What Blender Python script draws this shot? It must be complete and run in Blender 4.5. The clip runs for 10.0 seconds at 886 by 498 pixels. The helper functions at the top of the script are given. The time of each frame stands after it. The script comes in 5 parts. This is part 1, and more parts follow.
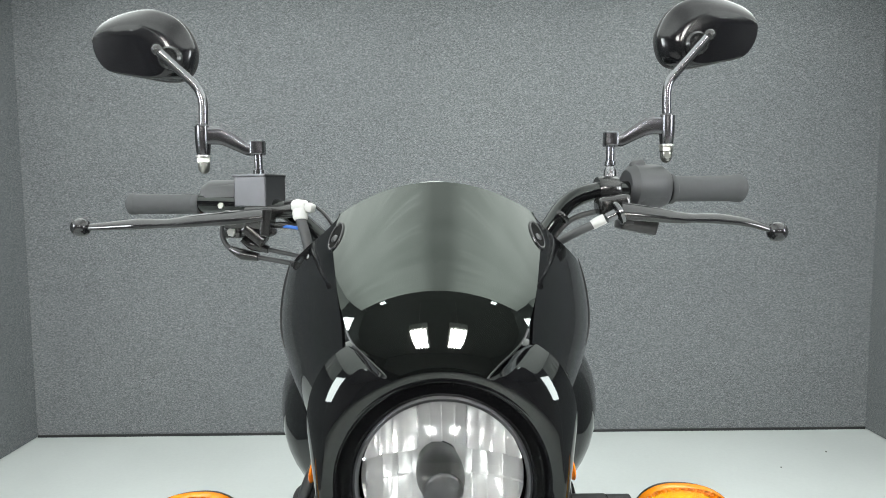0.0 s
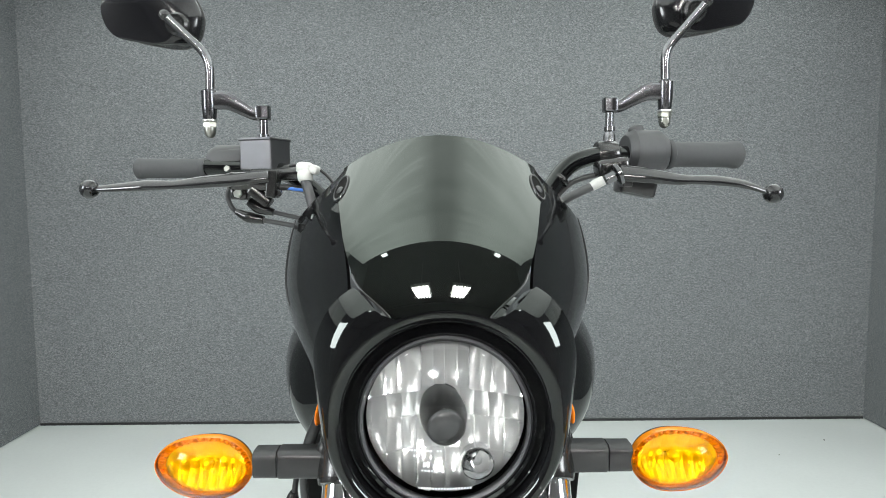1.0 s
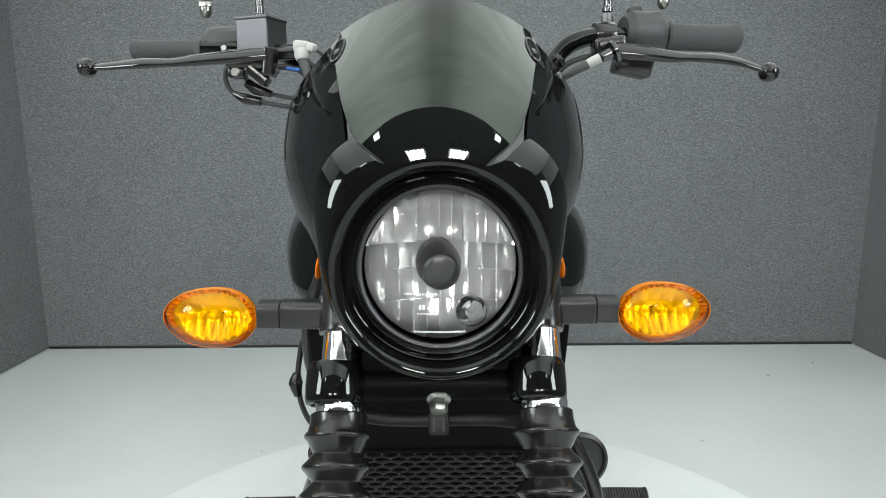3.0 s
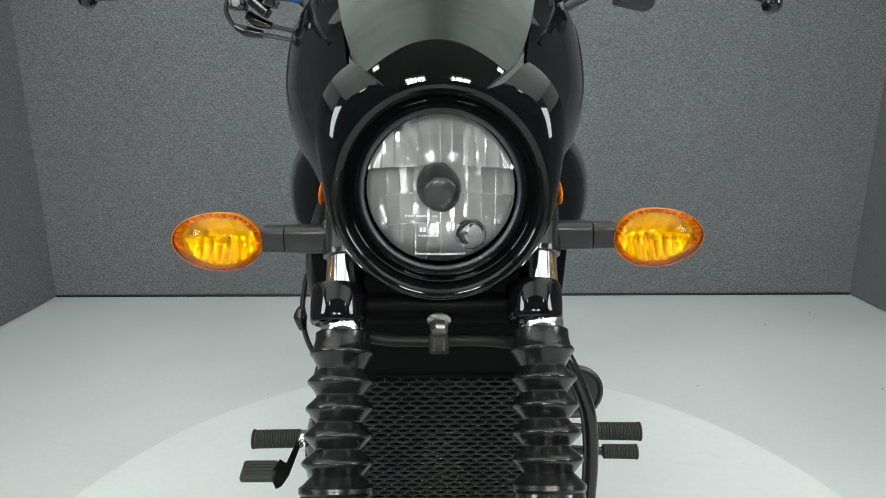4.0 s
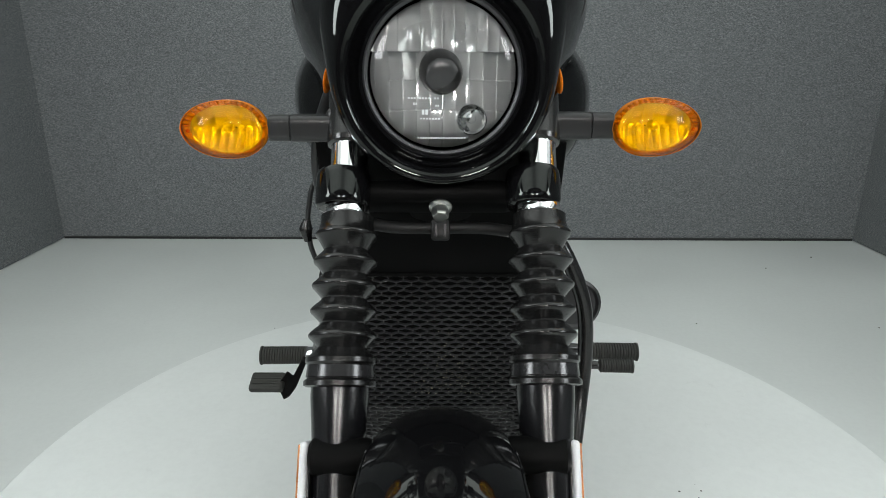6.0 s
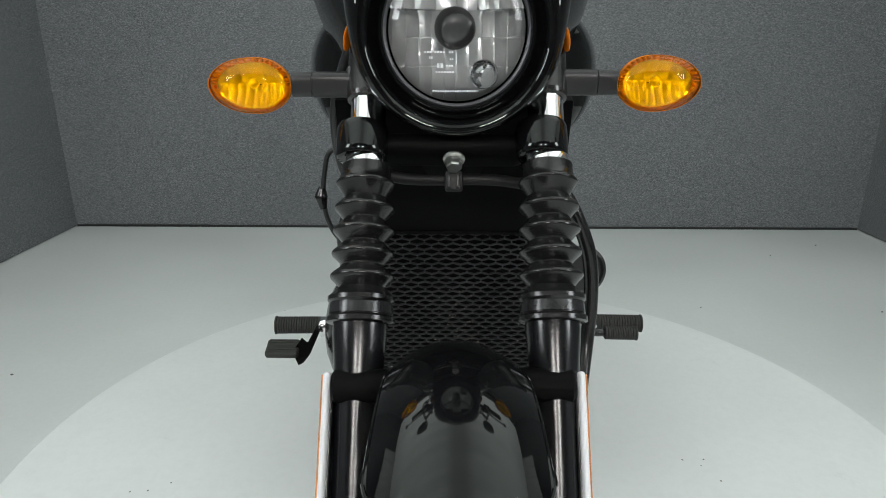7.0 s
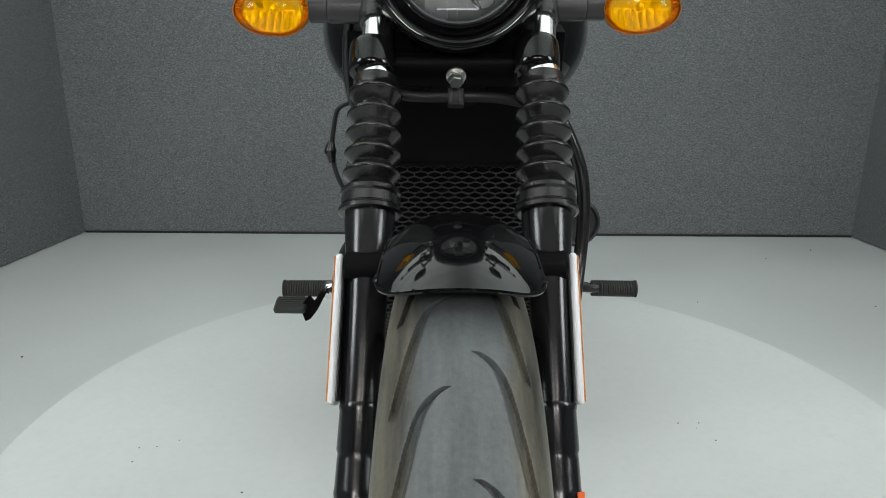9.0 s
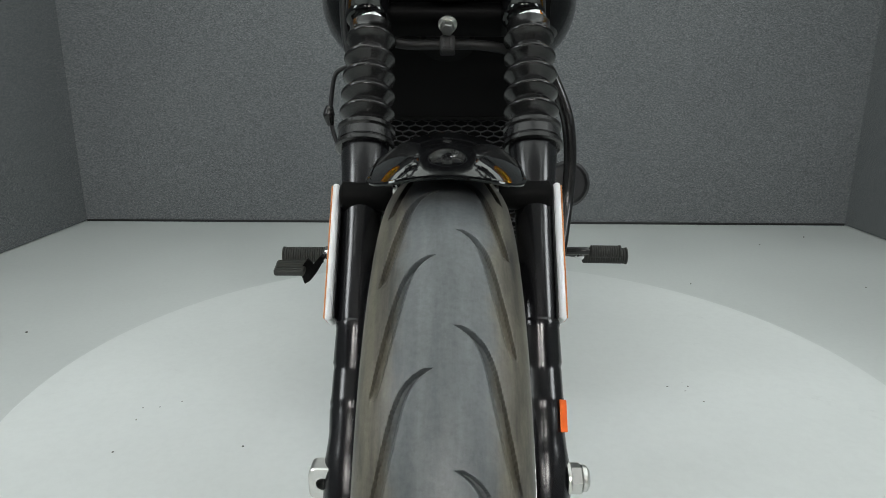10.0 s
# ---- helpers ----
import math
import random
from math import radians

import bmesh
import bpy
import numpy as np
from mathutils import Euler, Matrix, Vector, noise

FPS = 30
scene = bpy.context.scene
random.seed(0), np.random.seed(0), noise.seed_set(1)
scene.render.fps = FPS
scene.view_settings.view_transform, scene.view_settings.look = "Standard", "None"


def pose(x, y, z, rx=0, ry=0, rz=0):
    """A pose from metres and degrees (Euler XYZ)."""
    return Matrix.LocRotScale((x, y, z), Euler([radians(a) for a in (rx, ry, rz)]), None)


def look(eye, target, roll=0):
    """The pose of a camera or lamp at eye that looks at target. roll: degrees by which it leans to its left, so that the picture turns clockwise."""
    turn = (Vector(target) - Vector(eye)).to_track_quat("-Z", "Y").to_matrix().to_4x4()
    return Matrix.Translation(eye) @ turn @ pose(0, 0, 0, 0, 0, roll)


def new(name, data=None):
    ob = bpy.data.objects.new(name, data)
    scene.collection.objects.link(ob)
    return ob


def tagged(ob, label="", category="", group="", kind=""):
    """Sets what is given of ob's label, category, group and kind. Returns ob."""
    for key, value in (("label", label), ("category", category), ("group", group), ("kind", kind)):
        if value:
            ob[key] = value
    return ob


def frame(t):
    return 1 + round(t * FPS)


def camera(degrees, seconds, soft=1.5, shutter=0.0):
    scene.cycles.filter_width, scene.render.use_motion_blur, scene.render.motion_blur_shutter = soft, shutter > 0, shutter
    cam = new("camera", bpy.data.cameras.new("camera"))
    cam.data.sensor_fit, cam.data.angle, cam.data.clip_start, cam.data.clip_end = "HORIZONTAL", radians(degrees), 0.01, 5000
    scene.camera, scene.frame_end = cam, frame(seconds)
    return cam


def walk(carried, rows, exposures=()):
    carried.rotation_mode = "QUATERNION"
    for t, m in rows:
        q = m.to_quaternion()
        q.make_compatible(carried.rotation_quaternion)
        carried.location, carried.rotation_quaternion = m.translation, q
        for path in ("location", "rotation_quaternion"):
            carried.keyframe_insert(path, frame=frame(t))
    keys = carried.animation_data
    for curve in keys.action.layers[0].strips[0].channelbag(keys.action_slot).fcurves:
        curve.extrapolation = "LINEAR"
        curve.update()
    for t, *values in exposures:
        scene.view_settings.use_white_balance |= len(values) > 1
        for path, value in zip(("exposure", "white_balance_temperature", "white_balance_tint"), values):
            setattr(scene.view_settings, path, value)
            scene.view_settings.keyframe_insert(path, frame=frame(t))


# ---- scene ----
cam = camera(70.4, 10.0, 0.95)
PATH = [
    (0, (-0.001, 0.389, 1.176), (0.017, 2.382, 1.01), -0.4),
    (0.5, (-0.001, 0.38, 1.153), (0.017, 2.373, 0.988), -0.4),
    (1, (-0.004, 0.371, 1.132), (0.014, 2.364, 0.962), -0.3),
    (1.5, (-0.003, 0.367, 1.113), (0.015, 2.358, 0.927), -0.3),
    (2, (0.0, 0.361, 1.091), (0.017, 2.349, 0.87), -0.2),
    (2.5, (-0.001, 0.355, 1.071), (0.018, 2.335, 0.79), -0.2),
    (4, (0.001, 0.325, 1.03), (0.011, 2.266, 0.544), -0.1),
    (4.5, (0.0, 0.32, 1.014), (0.007, 2.245, 0.471), -0.0),
    (5, (0.003, 0.313, 1.0), (0.008, 2.227, 0.419), 0.0),
    (5.5, (0.005, 0.302, 0.986), (0.008, 2.209, 0.381), 0.1),
    (7, (-0.004, 0.239, 0.932), (-0.025, 2.139, 0.308), 0.1),
    (7.5, (-0.008, 0.202, 0.913), (-0.031, 2.103, 0.293), 0.1),
    (8, (-0.002, 0.192, 0.885), (-0.029, 2.104, 0.302), 0.1),
    (8.5, (-0.002, 0.172, 0.847), (-0.028, 2.096, 0.304), 0.2),
    (9, (-0.005, 0.146, 0.813), (-0.029, 2.076, 0.289), 0.2),
    (9.5, (-0.006, 0.117, 0.781), (-0.029, 2.049, 0.264), 0.2),
    (10, (0.005, 0.09, 0.749), (-0.018, 2.022, 0.232), 0.2),
]
EXPOSURES = [(0, 0.85), (1, 0.76), (2.5, 0.46), (4.5, 0.03), (7.5, -0.26), (10, -0.31)]
walk(cam, [(t, look(eye, target, roll)) for t, eye, target, roll in PATH], EXPOSURES)


# ---- light ----
world = bpy.data.worlds.new("world")
world.use_nodes = True
world.node_tree.nodes["Background"].inputs[0].default_value = (0.02, 0.021, 0.022, 1)
world.node_tree.nodes["Background"].inputs[1].default_value = 1.0
scene.world = world
CANOPY_GLOW = 2.3
TROFFER_GLOW = 64.0
PANEL_GLOW = 16.0


# ---- materials ----
def material(name, color, rough=0.5, metal=0.0, coat=0.0, spec=0.5):
    m = bpy.data.materials.new(name)
    m.use_nodes = True
    b = m.node_tree.nodes["Principled BSDF"]
    b.inputs["Base Color"].default_value = (*color, 1)
    b.inputs["Roughness"].default_value = rough
    b.inputs["Metallic"].default_value = metal
    b.inputs["Coat Weight"].default_value = coat
    b.inputs["Specular IOR Level"].default_value = spec
    return m


def node(m, kind, **values):
    n = m.node_tree.nodes.new(kind)
    for key, value in values.items():
        n.inputs[key.replace("_", " ")].default_value = value
    return n


def link(m, a, b):
    m.node_tree.links.new(a, b)


def coords(m, space="Object"):
    return m.node_tree.nodes.new("ShaderNodeTexCoord").outputs[space]


def noise_tex(m, vec, scale, detail=4.0, rough=0.6):
    n = node(m, "ShaderNodeTexNoise", Scale=scale, Detail=detail, Roughness=rough)
    link(m, vec, n.inputs["Vector"])
    return n.outputs[0]


def ramp(m, fac, stops):
    n = m.node_tree.nodes.new("ShaderNodeValToRGB")
    link(m, fac, n.inputs[0])
    e = n.color_ramp.elements
    while len(e) < len(stops):
        e.new(0.5)
    for el, (p, c) in zip(e, stops):
        el.position = p
        el.color = (*c, 1) if len(c) == 3 else c
    return n.outputs[0]


def mix(m, fac, a, b, how="MIX"):
    n = m.node_tree.nodes.new("ShaderNodeMix")
    n.data_type, n.blend_type = "RGBA", how
    if isinstance(fac, float):
        n.inputs[0].default_value = fac
    else:
        link(m, fac, n.inputs[0])
    for slot, v in ((6, a), (7, b)):
        if isinstance(v, tuple):
            n.inputs[slot].default_value = (*v, 1)
        else:
            link(m, v, n.inputs[slot])
    return n.outputs[2]


def shader(m):
    return m.node_tree.nodes["Principled BSDF"]


def bump(m, height, strength, distance):
    n = node(m, "ShaderNodeBump", Strength=strength, Distance=distance)
    link(m, height, n.inputs["Height"])
    link(m, n.outputs[0], shader(m).inputs["Normal"])


def worn(name, color, rough, scale=120.0, vary=0.25, relief=0.0002, metal=0.0, coat=0.0, dust=0.0):
    """A surface with fine grain, larger blotches and a slightly uneven gloss."""
    m = material(name, color, rough, metal, coat)
    v = coords(m)
    fine, broad = noise_tex(m, v, scale), noise_tex(m, v, scale / 11, 3.0)
    lo = tuple(c * (1 - vary) for c in color)
    hi = tuple(min(1, c * (1 + vary) + dust) for c in color)
    c1 = ramp(m, broad, [(0.3, lo), (0.7, hi)])
    c2 = ramp(m, fine, [(0.3, (1 - vary / 2,) * 3), (0.7, (1, 1, 1))])
    link(m, mix(m, 1.0, c1, c2, "MULTIPLY"), shader(m).inputs["Base Color"])
    r = ramp(m, broad, [(0.25, (rough * 0.85,) * 3), (0.75, (min(1, rough * 1.2),) * 3)])
    link(m, r, shader(m).inputs["Roughness"])
    if relief:
        bump(m, fine, 0.5, relief)
    return m


def carpet():
    m = material("grey_carpet", (0.2, 0.21, 0.21), 0.95, spec=0.15)
    v = coords(m)
    stretch = node(m, "ShaderNodeMapping")
    stretch.inputs["Scale"].default_value = (0.6, 0.6, 2.0)
    link(m, v, stretch.inputs[0])
    fibre = noise_tex(m, stretch.outputs[0], 250.0, 3.0, 0.7)
    tuft = noise_tex(m, v, 110.0, 3.0, 0.6)
    broad = noise_tex(m, v, 1.3, 3.0, 0.5)
    c = ramp(m, fibre, [(0.28, (0.068, 0.073, 0.078)), (0.5, (0.172, 0.182, 0.189)), (0.72, (0.385, 0.398, 0.406))])
    c = mix(m, 1.0, c, ramp(m, tuft, [(0.3, (0.8, 0.8, 0.8)), (0.7, (1.08, 1.08, 1.08))]), "MULTIPLY")
    c = mix(m, 1.0, c, ramp(m, broad, [(0.3, (0.93, 0.93, 0.93)), (0.7, (1.03, 1.03, 1.02))]), "MULTIPLY")
    link(m, c, shader(m).inputs["Base Color"])
    bump(m, fibre, 0.8, 0.004)
    return m


def painted_floor(name, base):
    m = material(name, base, 0.38)
    v = coords(m)
    broad, fine = noise_tex(m, v, 1.7, 4.0, 0.55), noise_tex(m, v, 60.0, 4.0)
    lo = tuple(c * 0.93 for c in base)
    c = ramp(m, broad, [(0.35, lo), (0.65, base)])
    c = mix(m, 1.0, c, ramp(m, fine, [(0.25, (0.96, 0.96, 0.96)), (0.6, (1, 1, 1))]), "MULTIPLY")
    scuff = noise_tex(m, v, 6.0, 6.0, 0.7)
    c = mix(m, ramp(m, scuff, [(0.66, (0, 0, 0)), (0.78, (0.35, 0.35, 0.35))]), c, (0.36, 0.37, 0.36))
    link(m, c, shader(m).inputs["Base Color"])
    link(m, ramp(m, broad, [(0.3, (0.34,) * 3), (0.7, (0.5,) * 3)]), shader(m).inputs["Roughness"])
    bump(m, fine, 0.15, 0.0006)
    return m


def glowing(name, color, strength):
    m = bpy.data.materials.new(name)
    m.use_nodes = True
    m.node_tree.nodes.clear()
    out = m.node_tree.nodes.new("ShaderNodeOutputMaterial")
    e = m.node_tree.nodes.new("ShaderNodeEmission")
    e.inputs[0].default_value = (*color, 1)
    e.inputs[1].default_value = strength
    link(m, e.outputs[0], out.inputs[0])
    return m


def clear_shell(name, tint, rough=0.02, ior=1.5):
    """A thin clear plastic or glass shell: tinted, with a gloss that follows the viewing angle."""
    m = bpy.data.materials.new(name)
    m.use_nodes = True
    m.node_tree.nodes.clear()
    out = m.node_tree.nodes.new("ShaderNodeOutputMaterial")
    clear = m.node_tree.nodes.new("ShaderNodeBsdfTransparent")
    clear.inputs[0].default_value = (*tint, 1)
    gloss = m.node_tree.nodes.new("ShaderNodeBsdfGlossy")
    gloss.inputs["Roughness"].default_value = rough
    fresnel = node(m, "ShaderNodeFresnel", IOR=ior)
    both = m.node_tree.nodes.new("ShaderNodeMixShader")
    link(m, fresnel.outputs[0], both.inputs[0])
    link(m, clear.outputs[0], both.inputs[1])
    link(m, gloss.outputs[0], both.inputs[2])
    link(m, both.outputs[0], out.inputs[0])
    return m


GLOSS = worn("gloss_black_paint", (0.004, 0.004, 0.0045), 0.04, 40.0, 0.15, 0.0)
shader(GLOSS).inputs["Specular IOR Level"].default_value = 0.36
shader(GLOSS).inputs["Specular Tint"].default_value = (0.93, 1.0, 0.95, 1)
SMOKED = worn("smoked_screen", (0.004, 0.0045, 0.0042), 0.03, 40.0, 0.15, 0.0)
shader(SMOKED).inputs["Specular IOR Level"].default_value = 0.75
shader(SMOKED).inputs["Specular Tint"].default_value = (0.9, 1.0, 0.92, 1)
MATT = worn("matt_black", (0.003, 0.003, 0.003), 0.5, 90.0, 0.2, 0.00008)
shader(MATT).inputs["Specular IOR Level"].default_value = 0.06
SATIN = worn("satin_black_paint", (0.012, 0.012, 0.012), 0.2, 90.0, 0.2, 0.00004)
PLASTIC = worn("black_plastic", (0.018, 0.018, 0.019), 0.34, 220.0, 0.2, 0.00012)
STALK = worn("black_stalk_plastic", (0.011, 0.011, 0.012), 0.36, 220.0, 0.2, 0.00012)
GREYPLASTIC = worn("dusty_black_plastic", (0.036, 0.037, 0.039), 0.5, 300.0, 0.15, 0.00015)
RUBBER = worn("black_rubber", (0.007, 0.007, 0.007), 0.23, 160.0, 0.3, 0.0002, dust=0.003)
shader(RUBBER).inputs["Specular IOR Level"].default_value = 0.48
HOSE = worn("matt_hose_rubber", (0.009, 0.009, 0.009), 0.5, 200.0, 0.2, 0.0002)
shader(HOSE).inputs["Specular IOR Level"].default_value = 0.3
GRIPRUBBER = worn("worn_grip_rubber", (0.042, 0.044, 0.046), 0.75, 240.0, 0.15, 0.0003)
PEGRUBBER = worn("peg_rubber", (0.03, 0.031, 0.027), 0.7, 200.0, 0.25, 0.0003)
CHROME = worn("chrome", (0.82, 0.82, 0.83), 0.07, 60.0, 0.04, 0.0, metal=1.0)
DARKCHROME = worn("black_chrome", (0.15, 0.15, 0.157), 0.2, 60.0, 0.1, 0.0, metal=1.0)
BLACKMETAL = worn("black_painted_metal", (0.012, 0.012, 0.013), 0.13, 120.0, 0.2, 0.00003)
shader(BLACKMETAL).inputs["Specular IOR Level"].default_value = 0.5
LEGPAINT = worn("black_leg_paint", (0.006, 0.006, 0.007), 0.21, 60.0, 0.2, 0.0)
shader(LEGPAINT).inputs["Specular IOR Level"].default_value = 0.5
BAND = worn("smooth_band_rubber", (0.016, 0.016, 0.017), 0.2, 200.0, 0.2, 0.00003)
GUARD = worn("guard_plastic", (0.035, 0.035, 0.036), 0.32, 220.0, 0.2, 0.00012)
STAINLESS = worn("grey_alloy", (0.1, 0.1, 0.105), 0.44, 90.0, 0.12, 0.00004, metal=1.0)
MIRRORBACK = worn("dark_mirror_back", (0.006, 0.006, 0.007), 0.14, 60.0, 0.15, 0.0)
shader(MIRRORBACK).inputs["Specular IOR Level"].default_value = 0.4
STEEL = worn("zinc_steel", (0.62, 0.62, 0.6), 0.3, 150.0, 0.12, 0.0001, metal=1.0)
BRASS = worn("dull_steel_cap", (0.34, 0.34, 0.31), 0.3, 150.0, 0.15, 0.0, metal=1.0)
ARMALLOY = worn("dark_satin_alloy", (0.1, 0.1, 0.106), 0.22, 90.0, 0.12, 0.00003, metal=1.0)
SILVER = worn("silver_plastic", (0.74, 0.75, 0.77), 0.32, 120.0, 0.05, 0.0)
REFLECT = material("mirror_coating", (0.84, 0.85, 0.86), 0.13, 1.0)
SHIELDPAINT = worn("grey_shield_paint", (0.02, 0.021, 0.022), 0.42, 200.0, 0.15, 0.0)
BOWLCOAT = material("bowl_coating", (0.97, 0.98, 0.98), 0.12, 0.55)
DISHGLOW = material("bright_dish", (0.97, 0.96, 0.94), 0.12, 0.62)
WHITEPL = worn("white_plastic", (0.45, 0.45, 0.435), 0.4, 120.0, 0.1, 0.0)
BLUE = worn("blue_plastic", (0.02, 0.14, 0.55), 0.4, 120.0, 0.1, 0.0)
ORANGE = worn("orange_sticker", (0.85, 0.13, 0.01), 0.5, 120.0, 0.05, 0.0)
AMBER = clear_shell("amber_lens", (1.0, 0.68, 0.022), 0.03, 1.32)
BORDER = worn("pale_lens_border", (0.8, 0.42, 0.13), 0.2, 300.0, 0.08, 0.0)
AMBERRIM = worn("moulded_amber", (0.74, 0.23, 0.01), 0.14, 300.0, 0.12, 0.0)
GLASS = clear_shell("clear_glass", (0.97, 0.98, 0.98), 0.01)
AMBERSOLID = worn("amber_reflector", (0.8, 0.2, 0.01), 0.15, 300.0, 0.25, 0.0002)
REFLECTOR = worn("dull_amber_reflector", (0.5, 0.17, 0.03), 0.3, 300.0, 0.25, 0.0002)
ETCH = material("etched_marks", (0.75, 0.78, 0.8), 0.5)
SPECK = worn("dried_specks", (0.27, 0.25, 0.18), 0.8, 400.0, 0.3, 0.0)
DIRT = worn("dark_dirt", (0.12, 0.12, 0.115), 0.8, 400.0, 0.3, 0.0)
CARPET = carpet()
FLOOR = painted_floor("grey_white_floor_paint", (0.62, 0.65, 0.64))
DISC = painted_floor("white_turntable_paint", (0.7, 0.73, 0.722))
DARKROOM = worn("hall_wall_paint", (0.12, 0.12, 0.12), 0.8, 30.0, 0.2, 0.0)
HALLWALL = worn("grey_hall_wall", (0.14, 0.14, 0.14), 0.8, 30.0, 0.06, 0.0)
HOUSING = worn("white_enamel", (0.75, 0.75, 0.74), 0.4, 60.0, 0.05, 0.0)


def canopy_cloth(name, strength):
    """White cloth lit from behind by two rows of lamps, dimmer along the middle, with soft folds."""
    m = glowing(name, (1, 1, 1), strength)
    e = [n for n in m.node_tree.nodes if n.type == "EMISSION"][0]
    v = coords(m)
    stretch = node(m, "ShaderNodeMapping")
    stretch.inputs["Scale"].default_value = (0.5, 3.0, 1.0)
    link(m, v, stretch.inputs[0])
    f = noise_tex(m, stretch.outputs[0], 1.6, 4.0, 0.55)
    folds = ramp(m, f, [(0.32, (0.75, 0.81, 0.775)), (0.68, (0.935, 0.99, 0.96))])
    sep = m.node_tree.nodes.new("ShaderNodeSeparateXYZ")
    link(m, v, sep.inputs[0])
    half = m.node_tree.nodes.new("ShaderNodeMath")
    half.operation = "ABSOLUTE"
    link(m, sep.outputs[0], half.inputs[0])
    span = m.node_tree.nodes.new("ShaderNodeMath")
    span.operation = "MULTIPLY"
    link(m, half.outputs[0], span.inputs[0])
    span.inputs[1].default_value = 0.5
    rows = ramp(m, span.outputs[0], [(0.05, (0.46, 0.46, 0.46)), (0.17, (0.74, 0.74, 0.74)), (0.42, (1.0, 1.0, 1.0)), (0.7, (0.95, 0.95, 0.95)), (1.0, (0.55, 0.55, 0.55))])
    # pairs of tubes shine faintly through the cloth
    step = m.node_tree.nodes.new("ShaderNodeMath")
    step.operation = "MULTIPLY"
    link(m, sep.outputs[1], step.inputs[0])
    step.inputs[1].default_value = 4.4
    part_of = m.node_tree.nodes.new("ShaderNodeMath")
    part_of.operation = "FRACT"
    link(m, step.outputs[0], part_of.inputs[0])
    tubes = ramp(m, part_of.outputs[0], [(0.2, (0, 0, 0)), (0.28, (1, 1, 1)), (0.36, (0.1, 0.1, 0.1)), (0.44, (0.1, 0.1, 0.1)), (0.52, (1, 1, 1)), (0.6, (0, 0, 0))])
    reach = ramp(m, half.outputs[0], [(0.22, (0, 0, 0)), (0.3, (0.14, 0.14, 0.14)), (0.7, (0.14, 0.14, 0.14)), (0.95, (0, 0, 0))])
    glow = mix(m, 1.0, tubes, reach, "MULTIPLY")
    link(m, mix(m, 1.0, mix(m, 1.0, folds, rows, "MULTIPLY"), glow, "ADD"), e.inputs[0])
    return m


DRAPE = worn("white_cloth", (0.72, 0.73, 0.72), 0.9, 40.0, 0.06, 0.0)
CLOTH = canopy_cloth("backlit_cloth", CANOPY_GLOW)
TUBE = glowing("fluorescent_tube", (1.0, 0.98, 0.95), TROFFER_GLOW)
PANELGLOW = glowing("lit_diffuser", (0.95, 1.0, 1.02), PANEL_GLOW)


def tyre_rubber():
    m = material("worn_tyre_rubber", (0.1, 0.1, 0.1), 0.45)
    v = coords(m)
    sep = m.node_tree.nodes.new("ShaderNodeSeparateXYZ")
    link(m, v, sep.inputs[0])
    side = m.node_tree.nodes.new("ShaderNodeMath")
    side.operation = "ABSOLUTE"
    link(m, sep.outputs[0], side.inputs[0])
    wob = m.node_tree.nodes.new("ShaderNodeMath")
    wob.operation = "MULTIPLY_ADD"
    link(m, noise_tex(m, v, 45.0, 4.0, 0.65), wob.inputs[0])
    wob.inputs[1].default_value = 0.016
    link(m, side.outputs[0], wob.inputs[2])
    across = node(m, "ShaderNodeMapping")
    across.inputs["Scale"].default_value = (7.0, 0.8, 0.8)
    link(m, v, across.inputs[0])
    broad, fine = noise_tex(m, across.outputs[0], 14.0, 5.0, 0.65), noise_tex(m, v, 260.0, 4.0, 0.7)
    crown = ramp(m, broad, [(0.3, (0.072, 0.081, 0.084)), (0.7, (0.118, 0.129, 0.133))])
    shoulder = ramp(m, broad, [(0.33, (0.03, 0.028, 0.024)), (0.62, (0.14, 0.13, 0.1))])
    c = mix(m, ramp(m, wob.outputs[0], [(0.033, (0, 0, 0)), (0.041, (1, 1, 1))]), crown, shoulder)
    c = mix(m, 1.0, c, ramp(m, fine, [(0.3, (0.75, 0.75, 0.75)), (0.6, (1, 1, 1))]), "MULTIPLY")
    link(m, c, shader(m).inputs["Base Color"])
    bump(m, fine, 0.4, 0.0004)
    return m


TYRE = tyre_rubber()


# ---- mesh tools ----
def smooth_by_angle(bm, degrees=38):
    bmesh.ops.recalc_face_normals(bm, faces=bm.faces[:])
    for f in bm.faces:
        f.smooth = True
    for e in bm.edges:
        if len(e.link_faces) == 2:
            turn = e.calc_face_angle()
            a, c = (f.calc_area() for f in e.link_faces)
            # a broad flat face keeps its own shading beside the small faces of its rounded edge
            if turn > radians(degrees) or (turn > radians(10) and max(a, c) > 9 * min(a, c)):
                e.smooth = False


def mesh_object(name, bm, mat, degrees=38):
    smooth_by_angle(bm, degrees)
    data = bpy.data.meshes.new(name)
    bm.to_mesh(data)
    bm.free()
    data.materials.append(mat)
    return new(name, data)


def part(name, bm, mat, parent, label="", degrees=38):
    ob = mesh_object(name, bm, mat, degrees)
    ob.parent = parent
    return tagged(ob, label)


def face_front(ob):
    """Turns an open shell's faces to the front."""
    if sum(p.normal.y * p.area for p in ob.data.polygons) > 0:
        ob.data.flip_normals()
    return ob


def join(*meshes):
    """One bmesh out of several."""
    whole = meshes[0]
    for extra in meshes[1:]:
        data = bpy.data.meshes.new("join")
        extra.to_mesh(data)
        extra.free()
        whole.from_mesh(data)
        bpy.data.meshes.remove(data)
    return whole


